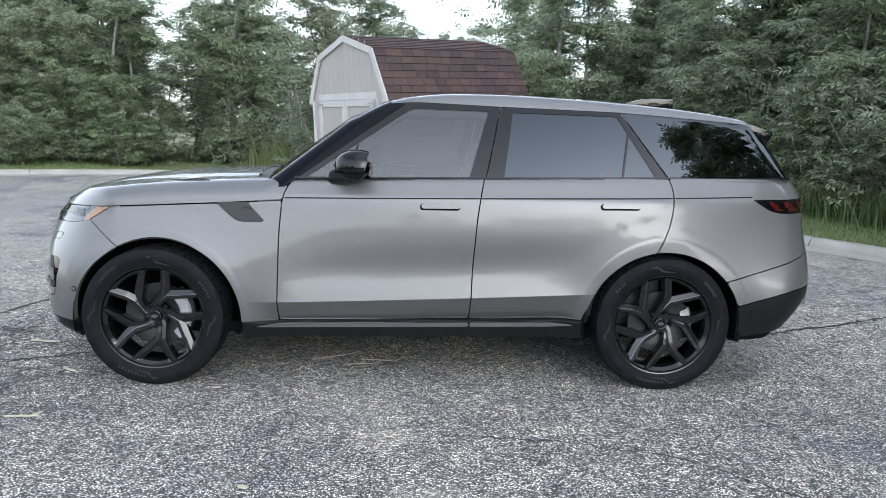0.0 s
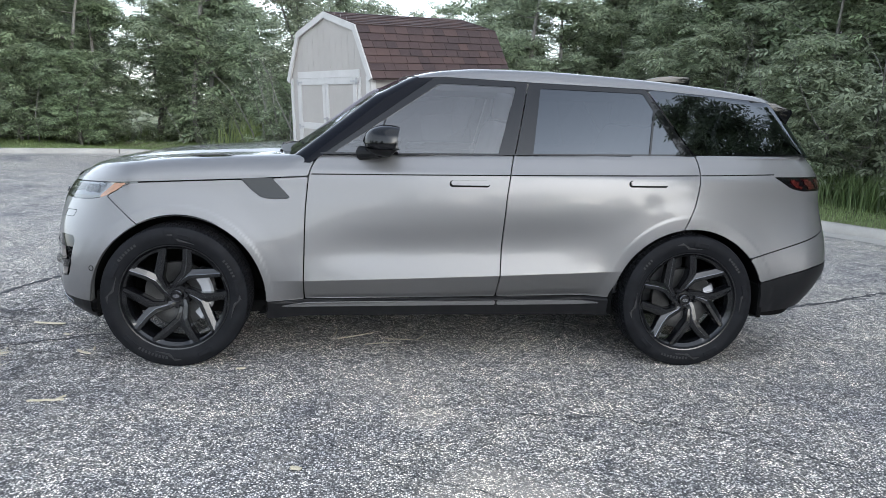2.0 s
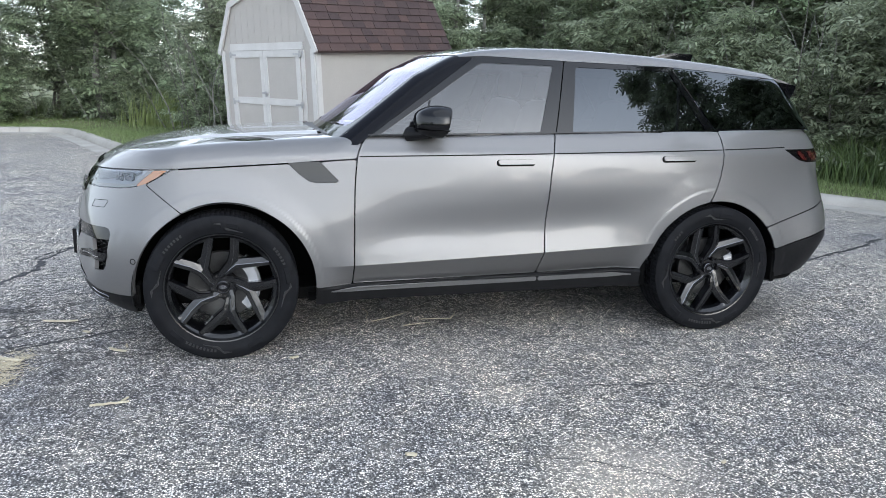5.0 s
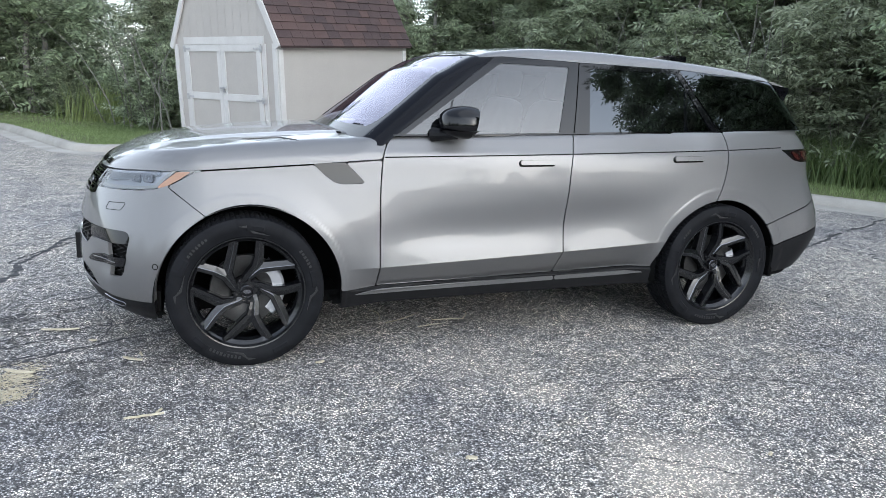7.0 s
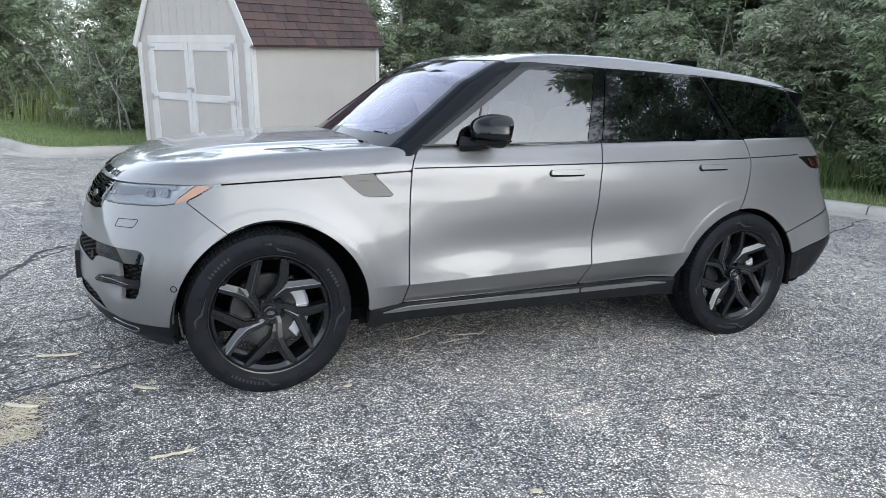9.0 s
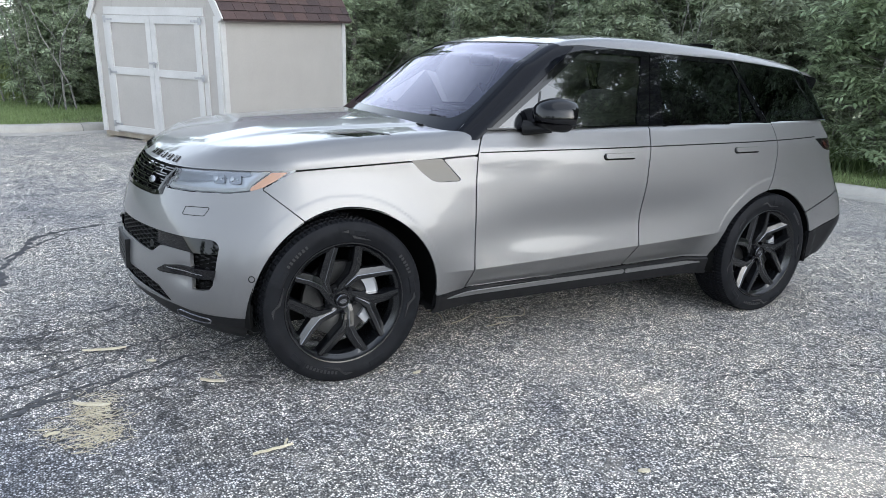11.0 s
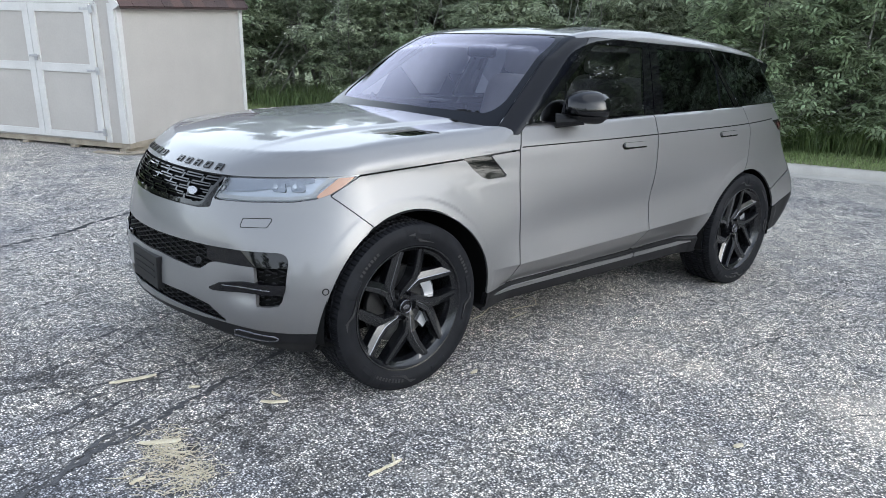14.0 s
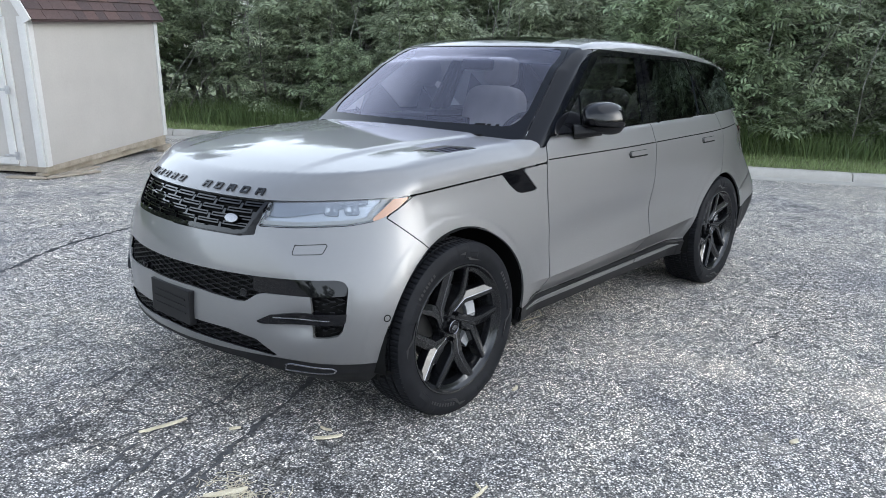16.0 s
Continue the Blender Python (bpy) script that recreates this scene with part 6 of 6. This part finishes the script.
for (a, b), (c, d) in zip(roof_prof, roof_prof[1:]):
    bm = bmesh.new()
    prism(bm, [(a, b), (c, d), (c, d - 0.035), (a, b - 0.035)], -0.012, LEN + 0.05, "x")
    part("roof_deck", bm, SHINGLE, shed)
    run = math.hypot(c - a, d - b)
    rows = max(3, round(run / 0.142))
    up = Vector((0, c - a, d - b)).normalized() if d > b else Vector((0, a - c, b - d)).normalized()
    foot = Vector((0, a, b)) if d > b else Vector((0, c, d))
    out = Vector((0, -up.z, up.y)) if d > b else Vector((0, up.z, -up.y))
    if out.z < 0:
        out = -out
    srng = random.Random(int(a * 100) + 7)
    step_up = run / rows
    for r in range(rows):
        x = -0.02 - srng.uniform(0, 0.2)
        while x < LEN + 0.06:
            w = srng.choice((0.20, 0.25, 0.30))
            x0, x1 = max(x, -0.02), min(x + w - 0.006, LEN + 0.06)
            x += w
            if x1 - x0 < 0.03:
                continue
            t = srng.uniform(0.004, 0.010)
            p0, p1 = foot + up * (r * step_up - 0.012) + out * (0.012 + t), foot + up * ((r + 1) * step_up) + out * 0.004
            q0 = foot + up * (r * step_up - 0.012) + out * 0.001
            vs = [(x0, p0.y, p0.z), (x1, p0.y, p0.z), (x1, p1.y, p1.z), (x0, p1.y, p1.z), (x0, q0.y, q0.z), (x1, q0.y, q0.z)]
            part("shingle", mesh_of("shingle", vs, [(0, 1, 2, 3), (4, 5, 1, 0), (0, 3, 4), (1, 5, 2)], SHINGLE), SHINGLE, shed)


def board(name, y0, y1, z0, z1, x0=-0.022, x1=-0.001, parent=shed, mat=WHITE):
    return boxed(name, (x0, y0, z0), (x1, y1, z1), mat, parent, 0.003)


# trim on the gable
board("corner_board", 0.0, 0.10, 0, WALL)
board("corner_board", WID - 0.10, WID, 0, WALL)
for (a, b), (c, d) in zip(roof_prof, roof_prof[1:]):
    v = Vector((c - a, d - b)).normalized()
    nrm = Vector((v.y, -v.x))
    bm = bmesh.new()
    prism(bm, [(a, b), (c, d), (c + nrm.x * 0.10, d + nrm.y * 0.10), (a + nrm.x * 0.10, b + nrm.y * 0.10)], -0.045, -0.014, "x")
    part("barge_board", bm, WHITE, shed)
boxed("corner_board", (0.0, -0.022, 0), (0.09, -0.001, WALL - 0.02), WHITE, shed, 0.003)
boxed("corner_board", (LEN - 0.09, -0.022, 0), (LEN, -0.001, WALL - 0.02), WHITE, shed, 0.003)
for k in range(1, 14):
    y = 0.05 + k * 0.2
    boxed("siding_groove", (-0.0035, y - 0.004, WALL + 0.12), (-0.0005, y + 0.004, min(WALL + 0.75 + 0.4 * (1 - abs(y - MID) / MID), WALL + 1.78 * min(y, WID - y) + 0.0)), SIDING, shed)
# double doors
D0, D1, DH = 0.36, WID - 0.36, 1.80
for y0, y1 in ((D0, MID + 0.004), (MID + 0.012, D1)):
    leaf = boxed("door", (-0.030, y0, 0.03), (-0.002, y1, DH), SIDING, shed, 0.0, None, "cream shed door with white rails")
    for a, b, c, d in ((y0, y0 + 0.10, 0.03, DH), (y1 - 0.10, y1, 0.03, DH), (y0 + 0.101, y1 - 0.101, DH - 0.11, DH), (y0 + 0.101, y1 - 0.101, 0.92, 1.03), (y0 + 0.101, y1 - 0.101, 0.03, 0.12)):
        board("rail", a, b, c, d, -0.048, -0.0305, leaf)
    hy = y0 if y0 == D0 else y1
    sg = 1 if y0 == D0 else -1
    for z in (0.14, 0.95, 1.735):
        bm = bmesh.new()
        box(bm, (-0.054, min(hy - 0.05 * sg, hy + 0.015 * sg), z - 0.05), (-0.0485, max(hy - 0.05 * sg, hy + 0.015 * sg), z + 0.05), None, 0.002)
        box(bm, (-0.054, min(hy, hy + 0.16 * sg), z - 0.016), (-0.0485, max(hy, hy + 0.16 * sg), z + 0.016), None, 0.002)
        part("hinge", bm, GALV, leaf, "grey T hinge")
board("door_header", D0 - 0.06, D1 + 0.06, DH + 0.005, DH + 0.12)
board("door_jamb", D0 - 0.09, D0 - 0.004, 0.0, DH)
board("door_jamb", D1 + 0.004, D1 + 0.09, 0.0, DH)
bm = bmesh.new()
box(bm, (-0.075, MID - 0.09, 1.10), (-0.049, MID + 0.07, 1.13), None, 0.004)
box(bm, (-0.07, MID - 0.05, 1.05), (-0.049, MID - 0.01, 1.14), None, 0.004)
part("latch", bm, GALV, shed, "grey sliding latch")
# floor frame, skids and blocks
boxed("floor_frame", (0.01, 0.01, -0.075), (LEN - 0.01, WID - 0.01, -0.001), WOOD, shed, 0.004)
for y in (0.06, 0.9, 1.75, WID - 0.15):
    boxed("skid", (-0.03, y, -0.165), (LEN + 0.06, y + 0.09, -0.076), WOOD, shed, 0.004)
for i, (x, y, z, dx, dy, dz, t) in enumerate(((2.70, -0.03, -0.30, 0.34, 0.16, 0.05, 4), (2.66, -0.06, -0.255, 0.40, 0.14, 0.045, -9), (2.72, -0.02, -0.21, 0.28, 0.18, 0.045, 6), (2.65, 2.5, -0.30, 0.35, 0.18, 0.13, 2))):
    ob = boxed("timber_block", (0, 0, 0), (dx, dy, dz), WOOD, None, 0.006)
    ob.matrix_basis = SHED @ pose(x, y, z, 0, 0, t)
    tagged(ob, "weathered timber block stacked under the shed", "timber", "blocks under the shed")
for x, y, t, l in ((-0.40, 6.62, 12, 0.75), (-0.15, 6.70, 38, 0.85), (-0.75, 7.0, -50, 0.5)):
    ob = boxed("loose_board", (0, 0, 0), (l, 0.11, 0.022), WOOD, None, 0.004)
    ob.matrix_basis = pose(x, y, 0.078, 0, 0, t)
    tagged(ob, "pale weathered board lying beside the shed", "board", "boards beside the shed")


# ---------------------------------------------------------------- cracks and loose bits on the asphalt
def crack(pts, width, seed):
    """A wandering open crack, as a thin dark strip in the asphalt."""
    r = np.random.default_rng(seed)
    p = np.array(pts, float)
    s = np.concatenate([[0], np.cumsum(np.linalg.norm(np.diff(p, axis=0), axis=1))])
    t = np.arange(0, s[-1], 0.035)
    q = np.stack([np.interp(t, s, p[:, 0]), np.interp(t, s, p[:, 1])], -1)
    k = np.convolve(r.normal(0, 1, len(t) + 8), np.ones(9) / 9, "valid")[:len(t)] * 0.045 + r.normal(0, 0.006, len(t))
    d = np.gradient(q, axis=0)
    nn = np.stack([-d[:, 1], d[:, 0]], -1) / np.linalg.norm(d, axis=1, keepdims=True)
    q = q + nn * k[:, None]
    w = 0.95 * width * r.uniform(0.1, 1.2, len(t)) * np.minimum(1, np.minimum(t, t[-1] - t) / 0.15 + 0.1)
    v = []
    for c, m, e in zip(q, nn, w):
        for g, z in ((-0.5, 0.0035), (0, 0.0045), (0.5, 0.0035)):
            v.append((*(c + m * g * e), z + float(rise(*c))))
    f = [(3 * i + j, 3 * i + j + 1, 3 * i + j + 4, 3 * i + j + 3) for i in range(len(t) - 1) for j in (0, 1)]
    part("crack", mesh_of("crack", v, f, TAR), TAR, lot, "dark open crack")


for i, (pts, w) in enumerate((([(2.6, 0.22), (3.36, 0.53), (4.1, 0.85), (4.96, 1.29), (5.95, 1.72), (7.0, 2.2)], 0.065),
                              ([(-3.3, 0.2), (-3.12, 0.95), (-3.02, 1.2), (-3.05, 1.52), (-3.0, 1.9), (-2.87, 2.2), (-2.84, 2.48), (-2.6, 2.75), (-2.15, 2.95), (-1.33, 3.5), (-0.6, 3.75), (0.6, 3.9)], 0.07),
                              ([(-3.2, 1.5), (-3.0, 1.95), (-2.75, 2.35), (-2.55, 2.7)], 0.03),
                              ([(-3.6, -1.0), (-3.0, -0.82), (-2.88, -0.71), (-2.68, -0.66), (-2.48, -0.54), (-2.35, -0.49), (-2.21, -0.43), (-2.0, -0.33), (-1.6, -0.15)], 0.040),
                              ([(-3.1, -0.9), (-2.8, -0.64), (-2.6, -0.57), (-2.45, -0.53), (-2.24, -0.47)], 0.03),
                              ([(-3.1, -0.38), (-2.95, -0.32), (-2.84, -0.29), (-2.62, -0.17), (-2.39, -0.13), (-2.19, -0.08), (-2.07, -0.03), (-1.85, 0.08)], 0.022),
                              ([(-3.05, -0.5), (-2.82, -0.43), (-2.74, -0.41), (-2.63, -0.34), (-2.42, -0.29)], 0.024),
                              ([(-2.6, 0.52), (-2.53, 0.51), (-2.47, 0.5), (-2.24, 0.6)], 0.018), ([(-3.1, 0.3), (-3.01, 0.32), (-2.92, 0.34), (-2.81, 0.38), (-2.6, 0.42)], 0.016),
                              ([(-3.1, 0.08), (-3.0, 0.04), (-2.93, 0.0), (-2.82, 0.05), (-2.69, 0.06)], 0.016), ([(-2.95, -0.14), (-2.84, -0.12), (-2.69, -0.08), (-2.5, -0.1)], 0.016),
                              ([(-3.03, 0.03), (-2.95, 0.13), (-2.82, 0.18), (-2.68, 0.23), (-2.43, 0.25)], 0.016), ([(-2.86, 0.55), (-2.78, 0.3), (-2.84, 0.05), (-2.75, -0.2), (-2.8, -0.5)], 0.012),
                              ([(-2.55, 0.6), (-2.58, 0.2), (-2.5, -0.1), (-2.55, -0.5)], 0.012), ([(-2.3, 0.5), (-2.33, 0.2), (-2.25, -0.05), (-2.3, -0.4)], 0.010),
                              ([(0.2, -1.7), (0.8, -1.75), (1.25, -1.95), (1.7, -2.3), (2.6, -2.7)], 0.014), ([(1.25, -1.95), (1.6, -1.6), (2.4, -1.5)], 0.010), ([(-0.7, -1.9), (-0.2, -2.3), (0.4, -2.7)], 0.008))):
    crack(pts, w, 40 + i)


def straw_bit(x, y, turn, length, width, name="straw", label="pale flat piece of straw lying on the asphalt"):
    rng = random.Random(int((x * 31 + y * 17) * 100))
    bm = bmesh.new()
    n, rings = 7, []
    for i in range(n):
        t = i / (n - 1) - 0.5
        w = width * (1 - 0.5 * abs(2 * t) ** 4) * rng.uniform(0.8, 1.15)
        c = Vector((t * length, 0.08 * length * t * t + rng.uniform(-0.003, 0.003), 0.004 + rng.uniform(0, 0.004)))
        rings.append([bm.verts.new(c + Vector((0, s * w / 2, h))) for s, h in ((-1, 0), (-0.6, 0.006), (0.5, 0.008), (1, 0.001))])
    for a, b in zip(rings, rings[1:]):
        for k in range(4):
            bm.faces.new((a[k], a[(k + 1) % 4], b[(k + 1) % 4], b[k]))
    bm.faces.new(rings[0])
    bm.faces.new(rings[-1][::-1])
    ob = part(name, bm, STRAW)
    ob.matrix_basis = pose(x, y, 0.0, 0, 0, turn)
    return tagged(ob, label, "straw", "straw on the asphalt")


for x, y, a, l, w in ((-2.52, -0.16, -8, 0.21, 0.024), (-2.09, -0.75, -35, 0.12, 0.022), (-2.05, -0.69, -80, 0.06, 0.014), (-2.0, -1.49, 5, 0.17, 0.014), (-1.94, -1.46, 60, 0.06, 0.012), (-0.71, -2.235, -20, 0.05, 0.024),
                      (-2.62, -0.80, -28, 0.16, 0.030), (-2.32, -0.40, -30, 0.05, 0.018), (-1.13, -1.04, 10, 0.05, 0.022), (-2.78, -1.02, 12, 0.06, 0.016), (-0.30, -2.72, 10, 0.035, 0.02), (0.55, -2.55, 30, 0.03, 0.018)):
    straw_bit(x, y, a, l, w)


def wisp(bm, rng, x, y, length, r):
    a = rng.uniform(0, 6.28)
    bend = rng.uniform(-0.6, 0.6)
    pts = [(x + length * (t - 0.5) * math.cos(a + bend * t), y + length * (t - 0.5) * math.sin(a + bend * t), 0.004 + rng.uniform(0, 0.006)) for t in (0, 0.33, 0.66, 1)]
    tube(bm, pts, [r, r, r, r * 0.5], 4, False)


rng = random.Random(21)
for cx, cy, sx, sy, count, label in ((-2.61, -0.86, 0.05, 0.085, 210, "flattened heap of dry yellow straw on asphalt"), (-2.62, -1.10, 0.06, 0.055, 150, "small scatter of dry straw on asphalt"), (-2.76, -1.0, 0.06, 0.05, 40, "thin scatter of straw fibres on asphalt")):
    bm = bmesh.new()
    for _ in range(count):
        wisp(bm, rng, cx + rng.gauss(0, sx), cy + rng.gauss(0, sy), rng.uniform(0.03, 0.09), rng.uniform(0.0008, 0.0017))
    tagged(part("straw_heap", bm, STRAW), label, "straw", kind="stuff")
for x, y, a, l in ((-0.45, -0.42, 0.3, 0.34), (-0.20, -0.52, -0.4, 0.22), (-0.05, -0.44, 0.9, 0.16), (-0.62, -0.30, 1.4, 0.22), (-0.33, -0.60, -0.1, 0.20)):
    bm = bmesh.new()
    pts = [(x + l * (t - 0.5) * math.cos(a + 0.5 * t), y + l * (t - 0.5) * math.sin(a + 0.5 * t), 0.006 + 0.012 * math.sin(3 * t)) for t in np.linspace(0, 1, 6)]
    tube(bm, pts, [0.0035, 0.0034, 0.003, 0.0028, 0.002, 0.0012], 6)
    tagged(part("twig", bm, STRAW), "thin dry grass stalk lying under the car", "twig", "stalks under the car")
